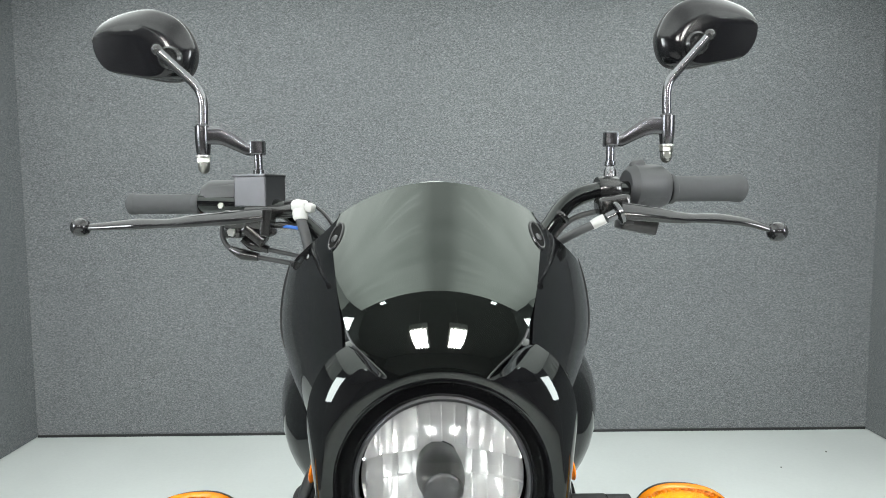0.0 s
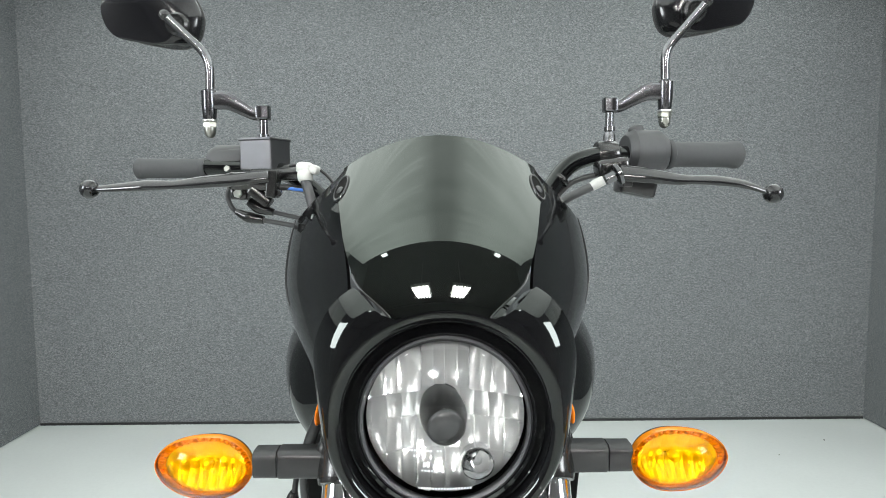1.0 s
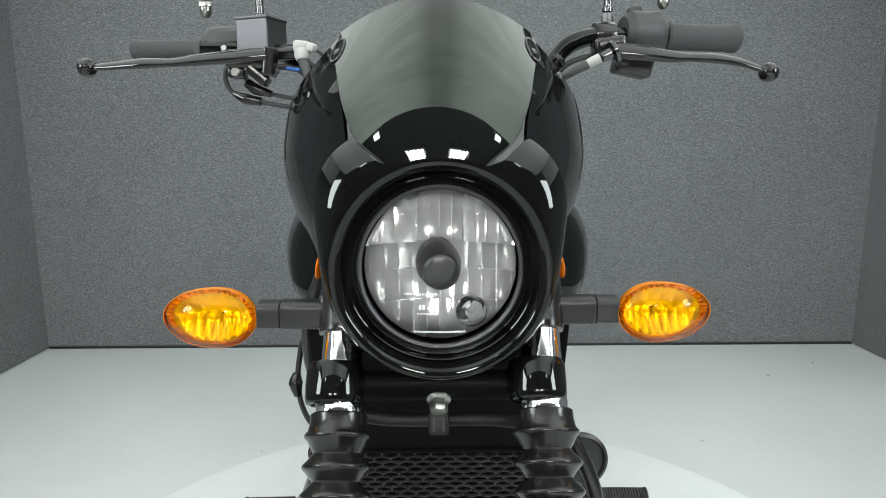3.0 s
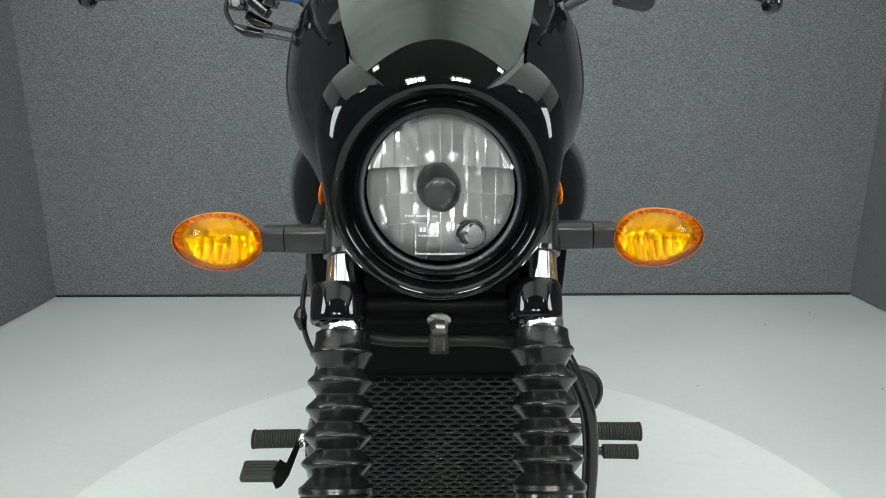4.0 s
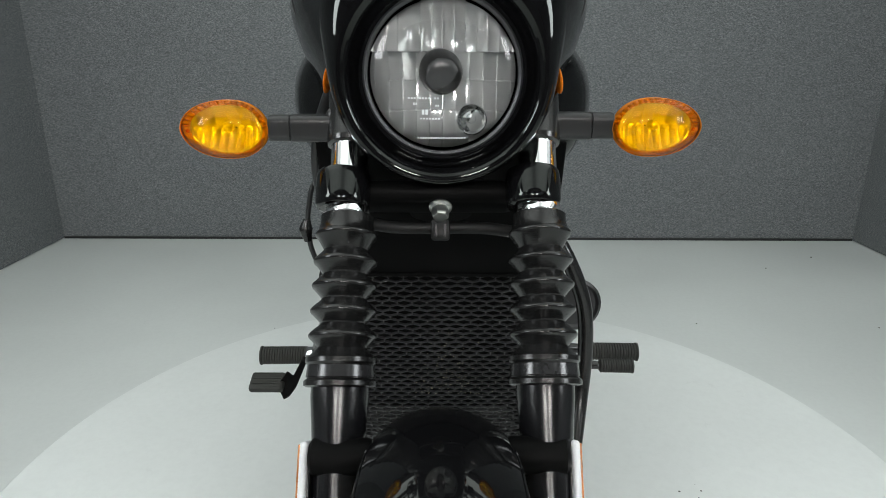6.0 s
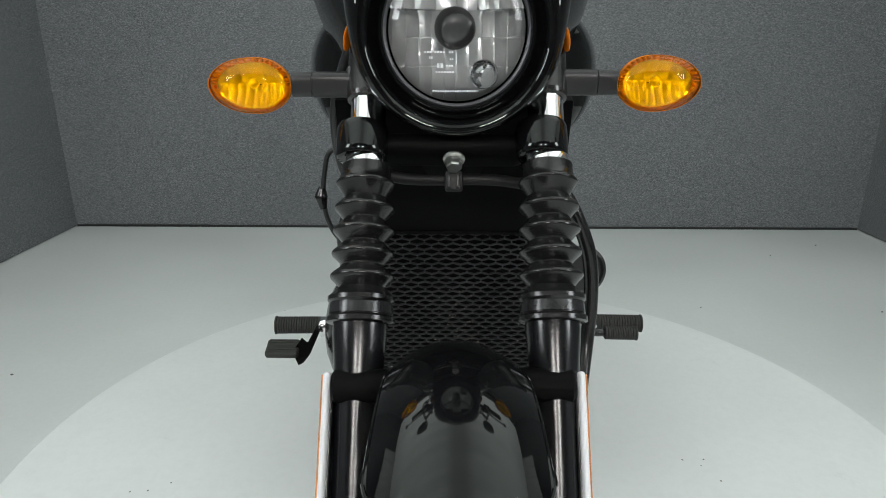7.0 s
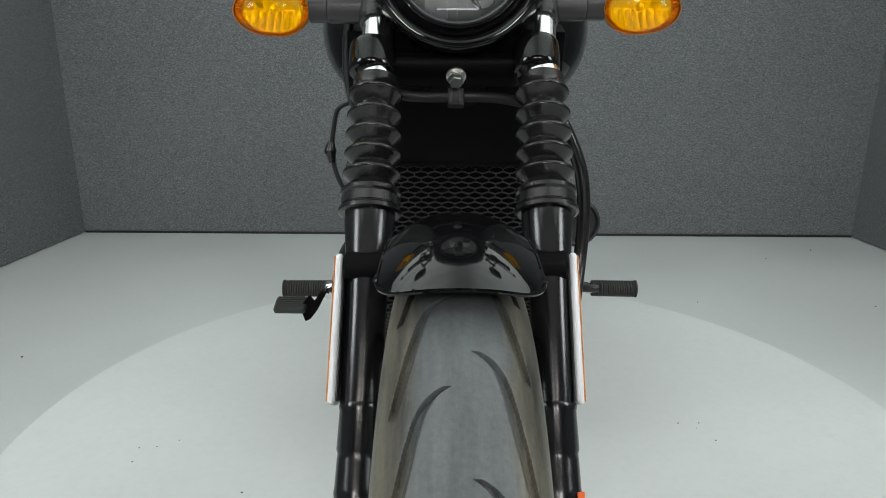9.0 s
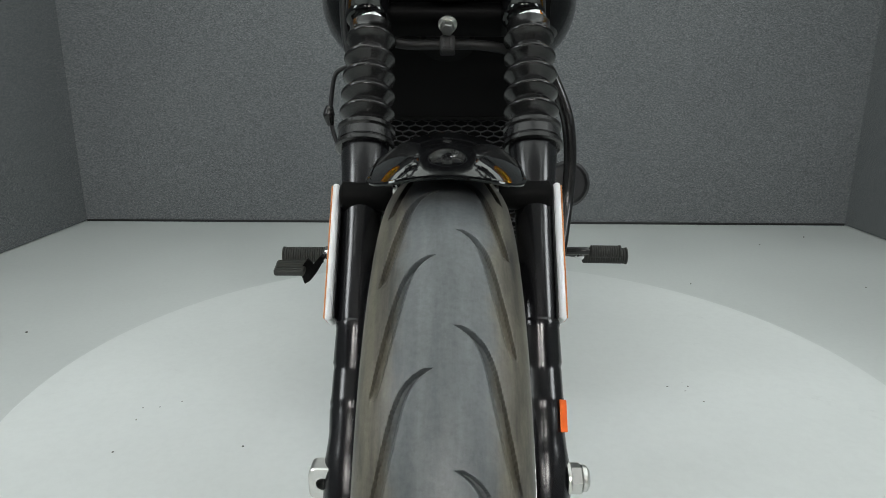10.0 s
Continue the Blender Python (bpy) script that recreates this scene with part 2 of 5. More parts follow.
def loft(rings, closed=True, caps=True, wrap=False):
    """A skin over rings of points. closed: each ring is a loop; wrap: the last ring meets the first."""
    bm = bmesh.new()
    rows = [[bm.verts.new(p) for p in ring] for ring in rings]
    n = len(rows[0])
    pairs = list(zip(rows, rows[1:])) + ([(rows[-1], rows[0])] if wrap else [])
    for a, b in pairs:
        for i in range(n if closed else n - 1):
            j = (i + 1) % n
            bm.faces.new((a[i], a[j], b[j], b[i]))
    if caps and closed and not wrap:
        bm.faces.new(rows[0][::-1])
        bm.faces.new(rows[-1])
    return bm


def axes_along(way):
    way = Vector(way).normalized()
    side = way.orthogonal().normalized()
    return side, way.cross(side).normalized(), way


def lathe(base, way, profile, segs=32, caps=True):
    """A turned form: profile of (radius, distance along way from base)."""
    u, v, w = axes_along(way)
    base = Vector(base)
    rings = []
    for r, h in profile:
        rings.append([base + w * h + (u * math.cos(a) + v * math.sin(a)) * max(r, 1e-5) for a in (math.tau * k / segs for k in range(segs))])
    return loft(rings, True, caps)


def smooth_path(points, steps=8):
    """A Catmull-Rom curve through the points."""
    p = [Vector(q) for q in points]
    p = [p[0] * 2 - p[1]] + p + [p[-1] * 2 - p[-2]]
    out = []
    for a, b, c, d in zip(p, p[1:], p[2:], p[3:]):
        for k in range(steps):
            t = k / steps
            out.append(0.5 * (2 * b + (c - a) * t + (2 * a - 5 * b + 4 * c - d) * t * t + (3 * b - 3 * c + d - a) * t * t * t))
    out.append(p[-2])
    return out


def tube(points, radius, segs=14, steps=8, flat=1.0):
    """A bent round bar; radius may be a list, one for each given point. flat squeezes it along its second axis."""
    path = smooth_path(points, steps) if steps else [Vector(q) for q in points]
    radii = radius if isinstance(radius, (list, tuple)) else [radius] * len(points)
    rings = []
    u = None
    for i, q in enumerate(path):
        way = (path[min(i + 1, len(path) - 1)] - path[max(i - 1, 0)]).normalized()
        u = way.orthogonal().normalized() if u is None else (u - way * u.dot(way)).normalized()
        v = way.cross(u)
        s = i / max(1, len(path) - 1) * (len(radii) - 1)
        k = min(int(s), len(radii) - 2) if len(radii) > 1 else 0
        r = radii[k] + (radii[min(k + 1, len(radii) - 1)] - radii[k]) * (s - k)
        rings.append([q + u * math.cos(a) * r + v * math.sin(a) * r * flat for a in (math.tau * n / segs for n in range(segs))])
    return loft(rings)


def box(size, m=None, bevel=0.0, segs=2):
    bm = bmesh.new()
    bmesh.ops.create_cube(bm, size=1.0, matrix=Matrix.Diagonal((*size, 1)))
    if bevel:
        bmesh.ops.bevel(bm, geom=bm.edges[:], offset=bevel, segments=segs, profile=0.5, affect="EDGES")
    if m is not None:
        bmesh.ops.transform(bm, matrix=m, verts=bm.verts)
    return bm


def ball(centre, radii, segs=24, m=None):
    bm = bmesh.new()
    bmesh.ops.create_uvsphere(bm, u_segments=segs, v_segments=segs // 2, radius=1.0)
    t = Matrix.Translation(centre) @ (m if m is not None else Matrix()) @ Matrix.Diagonal((*radii, 1))
    bmesh.ops.transform(bm, matrix=t, verts=bm.verts)
    return bm


def hexagon(base, way, r, h):
    return lathe(base, way, [(r * 0.9, 0), (r, h * 0.12), (r, h * 0.85), (r * 0.86, h)], 6)


def lerp_table(table, s):
    """Values between the rows of a table, smoothly."""
    keys = [row[0] for row in table]
    n = len(keys)
    s = min(max(s, keys[0]), keys[-1])
    k = max(i for i in range(n - 1) if keys[i] <= s) if s > keys[0] else 0
    h = keys[k + 1] - keys[k]
    t = (s - keys[k]) / h

    def slope(i, c):
        lo, hi = max(i - 1, 0), min(i + 1, n - 1)
        return (table[hi][c] - table[lo][c]) / (keys[hi] - keys[lo])
    out = []
    for c in range(1, len(table[0])):
        a, d = table[k][c], table[k + 1][c]
        out.append(a * (2 * t ** 3 - 3 * t * t + 1) + d * (3 * t * t - 2 * t ** 3) + h * (slope(k, c) * (t ** 3 - 2 * t * t + t) + slope(k + 1, c) * (t ** 3 - t * t)))
    return out


# ---- the booth ----
LEFT, RIGHT, BACK, FRONT, TOP = -1.99, 2.14, 3.437, -8.0, 3.1
MOUTH = -0.9  # where the booth's side walls end
WALL_TOP = 2.5
DISC_TOP, DISC_AT, DISC_R = 0.09, (0.039, 1.397), 0.951


def setting(name, bm, mat, label, degrees=38):
    return tagged(mesh_object(name, bm, mat, degrees), label, "", "", "structure")


def slab(x0, x1, y0, y1, z0, z1):
    return box((x1 - x0, y1 - y0, z1 - z0), pose((x0 + x1) / 2, (y0 + y1) / 2, (z0 + z1) / 2))


setting("floor", slab(LEFT - 2, RIGHT + 2, FRONT, BACK + 0.1, -0.1, 0), FLOOR, "pale grey painted floor with small scuffs")
setting("wall_north", slab(LEFT - 0.1, RIGHT + 0.1, BACK, BACK + 0.1, 0.004, WALL_TOP), CARPET, "back wall covered in grey carpet")
setting("wall_west", slab(LEFT - 0.1, LEFT, MOUTH, BACK, 0.004, WALL_TOP), CARPET, "side wall covered in grey carpet")
setting("wall_east", slab(RIGHT, RIGHT + 0.1, MOUTH, BACK, 0.004, WALL_TOP), CARPET, "side wall covered in grey carpet")
for name, b in (("wall_south", (LEFT - 2, RIGHT + 2, FRONT - 0.1, FRONT)), ("wall_hall_west", (LEFT - 2.1, LEFT - 2, FRONT, BACK + 0.1)),
                ("wall_hall_east", (RIGHT + 2, RIGHT + 2.1, FRONT, BACK + 0.1)), ("wall_hall_north", (LEFT - 2, RIGHT + 2, BACK + 0.1, BACK + 0.2))):
    setting(name, slab(*b, 0, TOP), HALLWALL, "plain grey wall of the surrounding hall")
setting("ceiling", slab(LEFT - 2.1, RIGHT + 2.1, FRONT - 0.1, BACK + 0.2, TOP, TOP + 0.1), DARKROOM, "plain dark ceiling of the hall")
# a dark strip added for the shade in the gap under the back wall
for name, b in (("gap_shade_north", (LEFT + 0.004, RIGHT - 0.004, BACK - 0.006, BACK - 0.0005, 0.0, 0.012)),):
    setting(name, slab(*b), PLASTIC, "dark strip standing for the shaded gap at the foot of the carpeted wall")

disc = lathe((*DISC_AT, 0.002), (0, 0, 1), [(DISC_R - 0.01, 0), (DISC_R - 0.004, 0.004), (DISC_R - 0.004, DISC_TOP - 0.008), (DISC_R, DISC_TOP - 0.006), (DISC_R, DISC_TOP - 0.004), (DISC_R - 0.003, DISC_TOP - 0.002)], 128)
tagged(mesh_object("turntable", disc, DISC, 30), "low round white painted turntable on the floor", "turntable", "", "structure")


# ---- lamps of the place ----
CANOPY_Z, CANOPY_FRONT = 2.3, -0.5


def canopy(x0, x1, y0, y1, z):
    thing = tagged(new("light_canopy"), "large backlit white cloth canopy hung from the ceiling", "light canopy")
    n = 24
    rows = []
    for j in range(n + 1):
        y = y0 + (y1 - y0) * j / n
        rows.append([Vector((x0 + (x1 - x0) * i / n - 0.06, y, z + 0.004 * math.sin(9 * y + 5 * i / n) + 0.0015 * math.sin(31 * y))) for i in range(n + 1)])
    cloth = part("cloth", loft(rows, False, False), CLOTH, thing, "softly glowing white cloth")
    cloth.location.x = 0.06
    for x in (x0, x1):
        part("frame_bar", tube([(x, y0, z + 0.02), (x, y1, z + 0.02)], 0.012, 10, 0), STEEL, thing)
        for y in (y0 + 0.1, y1 - 0.1):
            part("hanging_wire", tube([(x, y, z + 0.02), (x, y, TOP + 0.002)], 0.002, 6, 0), STEEL, thing)
    for x, way in ((x0, 1), (x1, -1)):
        folds = []
        for j in range(121):
            y = 0.3 + 2.0 * j / 120
            wave = 0.018 * math.sin(17 * y + 2 * math.sin(5 * y)) + 0.008 * math.sin(43 * y + 1)
            folds.append([Vector((x + way * (0.03 + wave * q + 0.05 * q * q), y, z - 0.55 * q)) for q in (m / 8 for m in range(9))])
        part("hanging_side", loft(folds, False, False), DRAPE, thing, "plain white cloth hanging in folds")
    part("front_bar", tube([(x0, y0, z + 0.02), (x1, y0, z + 0.02)], 0.012, 10, 0), STEEL, thing)
    return thing


canopy(-1.84, 1.99, CANOPY_FRONT, 3.1, CANOPY_Z)


def troffer(at):
    thing = tagged(new("ceiling_light"), "white ceiling light with bare fluorescent tubes", "ceiling light", "ceiling lights")
    thing.location = at
    part("housing", box((0.6, 1.6, 0.08), pose(0, 0, 0.042), 0.01), HOUSING, thing)
    for k in range(5):
        x = -0.22 + 0.11 * k
        part("fluorescent_tube", tube([(x, -0.75, -0.02), (x, 0.75, -0.02)], 0.024, 10, 0), TUBE, thing, "lit white tube")
    for y in (-0.6, 0.6):
        part("hanging_rod", tube([(0, y, 0.08), (0, y, TOP - at[2] + 0.002)], 0.005, 8, 0), STEEL, thing)
    return thing


def studio_light(at, size, target):
    thing = tagged(new("studio_light"), "square studio light with a glowing white front on a stand", "studio light", "studio lights")
    m = look(at, target)
    part("housing", box((size[0] + 0.06, size[1] + 0.06, 0.08), m @ pose(0, 0, 0.05), 0.01), PLASTIC, thing)
    part("diffuser", box((size[0], size[1], 0.02), m @ pose(0, 0, -0.002), 0.004), PANELGLOW, thing, "glowing white diffuser")
    back = m @ Vector((0, 0, 0.1))
    part("pole", tube([back, (back.x, back.y, 0.05)], 0.014, 12, 0), STEEL, thing)
    for k in range(3):
        a = math.tau * k / 3 + 0.4
        part("stand_leg", tube([(back.x, back.y, 0.35), (back.x + 0.15 * math.cos(a), back.y + 0.15 * math.sin(a), 0.01)], 0.01, 10, 0), STEEL, thing)
    return thing


troffer((-0.62, -3.0, 2.45))
troffer((0.68, -3.0, 2.45))
studio_light((-1.74, 0.02, 1.6), (0.5, 0.64), (0, 0.9, 0.95))
studio_light((1.86, 0.02, 1.6), (0.5, 0.64), (0, 0.9, 0.95))
for x in (-1.2, 1.26):
    spot = tagged(new("spot_light"), "small square white light clipped to the canopy frame", "spot light", "spot lights")
    part("housing", box((0.17, 0.17, 0.05), pose(x, CANOPY_FRONT - 0.1, CANOPY_Z + 0.018), 0.006), PLASTIC, spot)
    part("diffuser", box((0.13, 0.13, 0.01), pose(x, CANOPY_FRONT - 0.1, CANOPY_Z - 0.012), 0.003), PANELGLOW, spot, "glowing white front")


# ---- the motorcycle ----
AXLE = Vector((0.002, 0.611, 0.384))
TYRE_R = 0.294
RAKE = 32.0
FORK_X = 0.0927
UP = Vector((0, math.sin(radians(RAKE)), math.cos(radians(RAKE))))  # along the fork, upwards
FWD = Vector((0, -math.cos(radians(RAKE)), math.sin(radians(RAKE))))  # square to it, to the front

bike = tagged(new("motorcycle"), "gloss black motorcycle with a round headlight, standing on a white turntable", "motorcycle")
bike.location = (0, 0, 0)


def fork_at(side, z, ahead=0.0, out=0.0):
    """A point on a fork leg's axis at a height."""
    k = (z - AXLE.z) / UP.z
    # the machine leans a little to one side
    return AXLE + UP * k + FWD * ahead + Vector((side * (FORK_X + out) - 0.012 * (z - 0.45), 0, 0.014 * side * FORK_X))


def along(z):
    return (z - AXLE.z) / UP.z


# front wheel
def tyre_mesh():
    bm = bmesh.new()
    nw = 210
    # finer where the tread shows
    angles = [radians(15 + 105 * i / 1300) for i in range(1300)] + [radians(120 + 255 * i / 260) for i in range(260)]
    half = 0.0535
    pitch = math.tau / 23
    rows = []
    for a in angles:
        row = []
        for j in range(nw + 1):
            s = 2 * j / nw - 1
            # section: a rounded crown that turns into the side walls
            th = s * 1.9
            x = half * math.sin(min(max(th, -1.9), 1.9)) if abs(th) > 1.57 else half * math.sin(th)
            drop = 0.046 * (1 - math.cos(th)) * (1.0 if abs(th) < 1.2 else 1.0 + 0.28 * (abs(th) - 1.2))
            r = TYRE_R - drop
            # tread grooves, curving out from near the crown
            for side, shift in ((1, 0.0), (-1, 5.1 / 15.65 * pitch)):
                off = ((HEAD - shift - a) % pitch)
                for lap in (0, 1):
                    u = (off + lap * pitch) / radians(18.5)
                    if 0 <= u <= 1:
                        want = 0.008 + 0.0135 * (1 - math.exp(-u / 0.075)) + 0.019 * u
                        d = abs(side * x - want) / (0.0026 + 0.001 * math.sin(math.pi * u))
                        if d < 1:
                            r -= 0.0055 * min(1, 2.2 * (1 - d)) * min(1, 20 * u + 0.4, 9 * (1 - u) + 0.2)
            row.append((x, r))
        rows.append([bm.verts.new((x, -r * math.cos(a), r * math.sin(a))) for x, r in row])
    for a, b in zip(rows, rows[1:] + rows[:1]):
        for j in range(nw):
            bm.faces.new((a[j], a[j + 1], b[j + 1], b[j]))
    return bm


HEAD = radians(67.0)
wheel = new("front_wheel")
wheel.parent = bike
wheel.location = AXLE
tagged(wheel, "front wheel with a worn road tyre")
part("tyre", tyre_mesh(), TYRE, wheel, "worn dusty tyre with curved tread grooves", 60)
part("rim", lathe((-0.036, 0, 0), (1, 0, 0), [(0.218, 0), (0.222, 0.004), (0.208, 0.012), (0.2, 0.03), (0.2, 0.042), (0.208, 0.06), (0.222, 0.068), (0.218, 0.072), (0.196, 0.05), (0.196, 0.022), (0.218, 0.0)], 72, False), SATIN, wheel)
part("hub", lathe((-0.055, 0, 0), (1, 0, 0), [(0.02, 0), (0.034, 0.004), (0.034, 0.03), (0.024, 0.045), (0.024, 0.065), (0.034, 0.08), (0.034, 0.106), (0.02, 0.11)], 40), SATIN, wheel)
for k in range(7):
    a = math.tau * (k + 0.35) / 7
    w = Vector((0, math.cos(a), math.sin(a)))
    part("spoke", tube([w * 0.03, w * 0.11, w * 0.2], [0.014, 0.01, 0.013], 10, 6), SATIN, wheel)
part("brake_disc", lathe((0.062, 0, 0), (1, 0, 0), [(0.075, 0), (0.15, 0), (0.15, 0.0045), (0.075, 0.0045), (0.075, 0.0)], 64, False), STEEL, wheel, "bare steel brake disc")


# fork legs, with their rubber boots
def fork_leg(side):
    leg = new("fork_leg")
    leg.parent = bike
    tagged(leg, "black fork leg with a ribbed rubber boot")
    b = fork_at(side, AXLE.z)
    # lower casting
    low = lathe(b, UP, [(0.016, -0.036), (0.0215, -0.03), (0.0235, -0.02), (0.024, 0.016), (0.0225, 0.028), (0.0215, 0.04), (0.0222, 0.062), (0.0216, 0.066), (0.0224, 0.07), (0.0216, 0.074), (0.0208, 0.1), (0.0203, 0.104), (0.0216, 0.108), (0.0206, 0.143), (0.0216, 0.147), (0.0205, 0.151), (0.0208, 0.24), (0.0215, 0.27), (0.0245, 0.31), (0.0265, 0.334), (0.0265, 0.346)], 40)
    part("lower_leg", low, LEGPAINT, leg, "gloss black cast lower leg")
    # boot of six folds, between the collar and the clamp
    prof = [(0.0305, along(0.6745)), (0.0335, along(0.6755)), (0.0335, along(0.679)), (0.0305, along(0.681)), (0.0305, along(0.691)), (0.0325, along(0.693)), (0.0325, along(0.6965)), (0.0300, along(0.698))]
    tops = [0.7135, 0.733, 0.753, 0.773, 0.795]
    prof += [(0.0225, along(0.7045))]
    for k, z in enumerate(tops):
        r = 0.0315 - 0.0004 * k
        prof += [(r - 0.0028, along(z - 0.0032)), (r - 0.0012, along(z - 0.0022)), (r - 0.0003, along(z - 0.001)), (r, along(z)), (r - 0.0003, along(z + 0.0011)), (r - 0.0012, along(z + 0.0021)), (r - 0.003, along(z + 0.0036)), (0.0215, along(z + 0.0088)), (0.0210, along(z + 0.0098)), (0.0215, along(z + 0.0106))]
    prof = prof[:-3] + [(0.0255, along(0.805)), (0.0255, along(0.8108)), (0.023, along(0.8122))]
    part("boot", lathe(b, UP, prof, 48), RUBBER, leg, "pleated black rubber boot", 40)
    part("boot_band", lathe(b, UP, [(0.0306, along(0.6815)), (0.0316, along(0.682)), (0.0308, along(0.6905)), (0.0304, along(0.691))], 48, False), BAND, leg, "smooth black rubber band")
    part("chrome_ring", lathe(b, UP, [(0.0195, along(0.808)), (0.021, along(0.8085)), (0.0216, along(0.8095)), (0.0216, along(0.8185)), (0.0208, along(0.8195)), (0.0195, along(0.8205))], 48), CHROME, leg, "chrome ring")
    part("upper_tube", lathe(b, UP, [(0.0187, along(0.80)), (0.0187, along(0.93))], 40), CHROME, leg, "chrome fork tube")
    part("fork_cover", lathe(b, UP, [(0.019, along(0.873)), (0.0225, along(0.874)), (0.0235, along(0.878)), (0.0235, along(0.93))], 40), SATIN, leg, "black bracket round the fork tube")
    # fender lug
    at = fork_at(side, 0.6245, 0.012)
    lug = lathe(at + Vector((side * 0.014, 0, 0)), (-side, 0, 0), [(0.0125, -0.005), (0.016, -0.002), (0.016, 0.044), (0.0142, 0.0495), (0.008, 0.0505)], 28)
    part("fender_lug", lug, MATT, leg)
    part("fender_bolt", hexagon(at + Vector((-side * 0.0395, 0, 0)), (-side, 0, 0), 0.0085, 0.0085), STEEL, leg, "bright hex bolt")
    part("bolt_washer", lathe(at + Vector((-side * 0.0368, 0, 0)), (-side, 0, 0), [(0.0095, 0), (0.0095, 0.003)], 20), STEEL, leg)
    # strip reflector on the outer side
    mid = fork_at(side, 0.5725, 0.004, 0.0)
    turn = Matrix.Translation(mid) @ Matrix(((1, 0, 0), UP.cross(Vector((1, 0, 0))), UP)).transposed().to_4x4()
    plate = box((0.0075, 0.03, 0.148), turn @ pose(side * 0.0245, 0, 0), 0.0034, 3)
    part("reflector_bracket", plate, SILVER, leg, "silver plastic reflector holder")
    part("side_reflector", box((0.002, 0.025, 0.143), turn @ pose(side * 0.0288, 0, 0), 0.0008, 2), REFLECTOR, leg, "long amber reflector")
    part("reflector_seal", box((0.003, 0.024, 0.142), turn @ pose(side * 0.02, 0, 0), 0.001, 1), PLASTIC, leg)
    return leg


left_leg, right_leg = fork_leg(-1), fork_leg(1)
part("warning_sticker", box((0.012, 0.0012, 0.03), Matrix.Translation(fork_at(1, 0.432, 0.0142, 0.0192)) @ pose(0, 0, 0, -RAKE) @ pose(0, 0, 0, 0, 0, 50), 0.0004, 1), ORANGE, right_leg, "small orange sticker")
b = fork_at(1, 0.384)
part("axle_nut", join(lathe(b + Vector((0.0205, 0, 0)), (1, 0, 0), [(0.017, 0), (0.017, 0.003)], 28), hexagon(b + Vector((0.0235, 0, 0)), (1, 0, 0), 0.0145, 0.012), lathe(b + Vector((0.0355, 0, 0)), (1, 0, 0), [(0.0125, 0), (0.012, 0.004), (0.0085, 0.0065), (0.0085, 0.006)], 24)), STEEL, right_leg, "bright axle nut")


def axle_end():
    """A drilled boss: a thick ring whose hole runs fore and aft, on a short spigot."""
    c = fork_at(-1, 0.384) + Vector((-0.0235, 0, 0))
    n = 48
    rings = []
    for kind, y in (("hole", 0.01), ("edge", 0.01), ("side", 0.0085), ("side", -0.0085), ("edge", -0.01), ("hole", -0.01)):
        ring = []
        for k in range(n):
            a = math.tau * k / n
            ca, sa = math.cos(a), math.sin(a)
            if kind == "hole":
                q = Vector((0.0062 * ca, y, 0.0062 * sa))
            else:
                f = 1.0 if kind == "side" else 0.93
                q = Vector((0.0135 * f * abs(ca) ** 0.45 * (1 if ca > 0 else -1), y, 0.0165 * f * abs(sa) ** 0.45 * (1 if sa > 0 else -1)))
            ring.append(c + q)
        rings.append(ring)
    return join(loft(rings, True, False, True), lathe(c + Vector((0.0125, 0, 0)), (-1, 0, 0), [(0.0155, -0.008), (0.016, -0.004), (0.016, -0.001), (0.012, 0.0)], 28))


part("axle_end", axle_end(), STEEL, left_leg, "bright drilled axle end")


# front fender
def corner(x, half, r=0.017):
    u = max(0.0, min(1.0, (abs(x) - (half - r)) / r))
    return r * (1 - math.sqrt(max(0.0, 1 - u * u)))


def fender_drop(x, r):
    """How far a round section of radius r falls beside its crown."""
    return r - math.sqrt(r * r - x * x)


def fender_sweep(u, half):
    """How far the front edge runs back beside the middle, with rounded corners."""
    return 0.013 * u * u + corner(half * u, half, 0.022)


FENDER_N = 44


def fender_at(k, u, proud=0.0):
    """A point of the fender's skin: k the row, from straight ahead over the top towards the rear; u from -1 to 1 across."""
    a = radians(73.0 + 77.0 * k / FENDER_N)
    out, tangent = Vector((0, -math.cos(a), math.sin(a))), Vector((0, math.sin(a), math.cos(a)))
    x = 0.0575 * u
    crown = TYRE_R + 0.0225 + 0.0085 * min(1.0, k / 16)
    r = 0.1 - 0.022 * min(1.0, k / 22)
    back = fender_sweep(u, 0.0575) * max(0.0, 1 - k / 14) ** 1.5
    return AXLE + out * (crown + proud - fender_drop(x, r)) + Vector((x, 0, 0)) + tangent * back


def fender_mesh():
    rings = [[fender_at(k, math.sin((2 * j / 64 - 1) * math.pi / 2)) for j in range(65)] for k in range(FENDER_N + 1)]
    bm = loft(rings, False, False)
    bmesh.ops.recalc_face_normals(bm, faces=bm.faces[:])
    bmesh.ops.solidify(bm, geom=bm.faces[:], thickness=0.0035)
    return bm


fender = part("front_fender", fender_mesh(), GLOSS, bike, "short gloss black front fender", 50)


def fender_lip():
    """The rolled edge: up one side, round the front and back along the other side."""
    front = [fender_at(0, math.sin((2 * j / 40 - 1) * math.pi / 2), -0.0012) for j in range(41)]
    left = [fender_at(k, -1.0, -0.0012) for k in range(20, 0, -1)]
    right = [fender_at(k, 1.0, -0.0012) for k in range(1, 21)]
    return tube(left + front + right, 0.0019, 8, 2)


part("rolled_lip", fender_lip(), GLOSS, fender, "rolled edge")
part("fender_screw", lathe((0, 0.661, 0.7045), (0, 0.1, 1), [(0.005, -0.004), (0.005, -0.001), (0.003, 0.0006)], 16), MATT, fender)


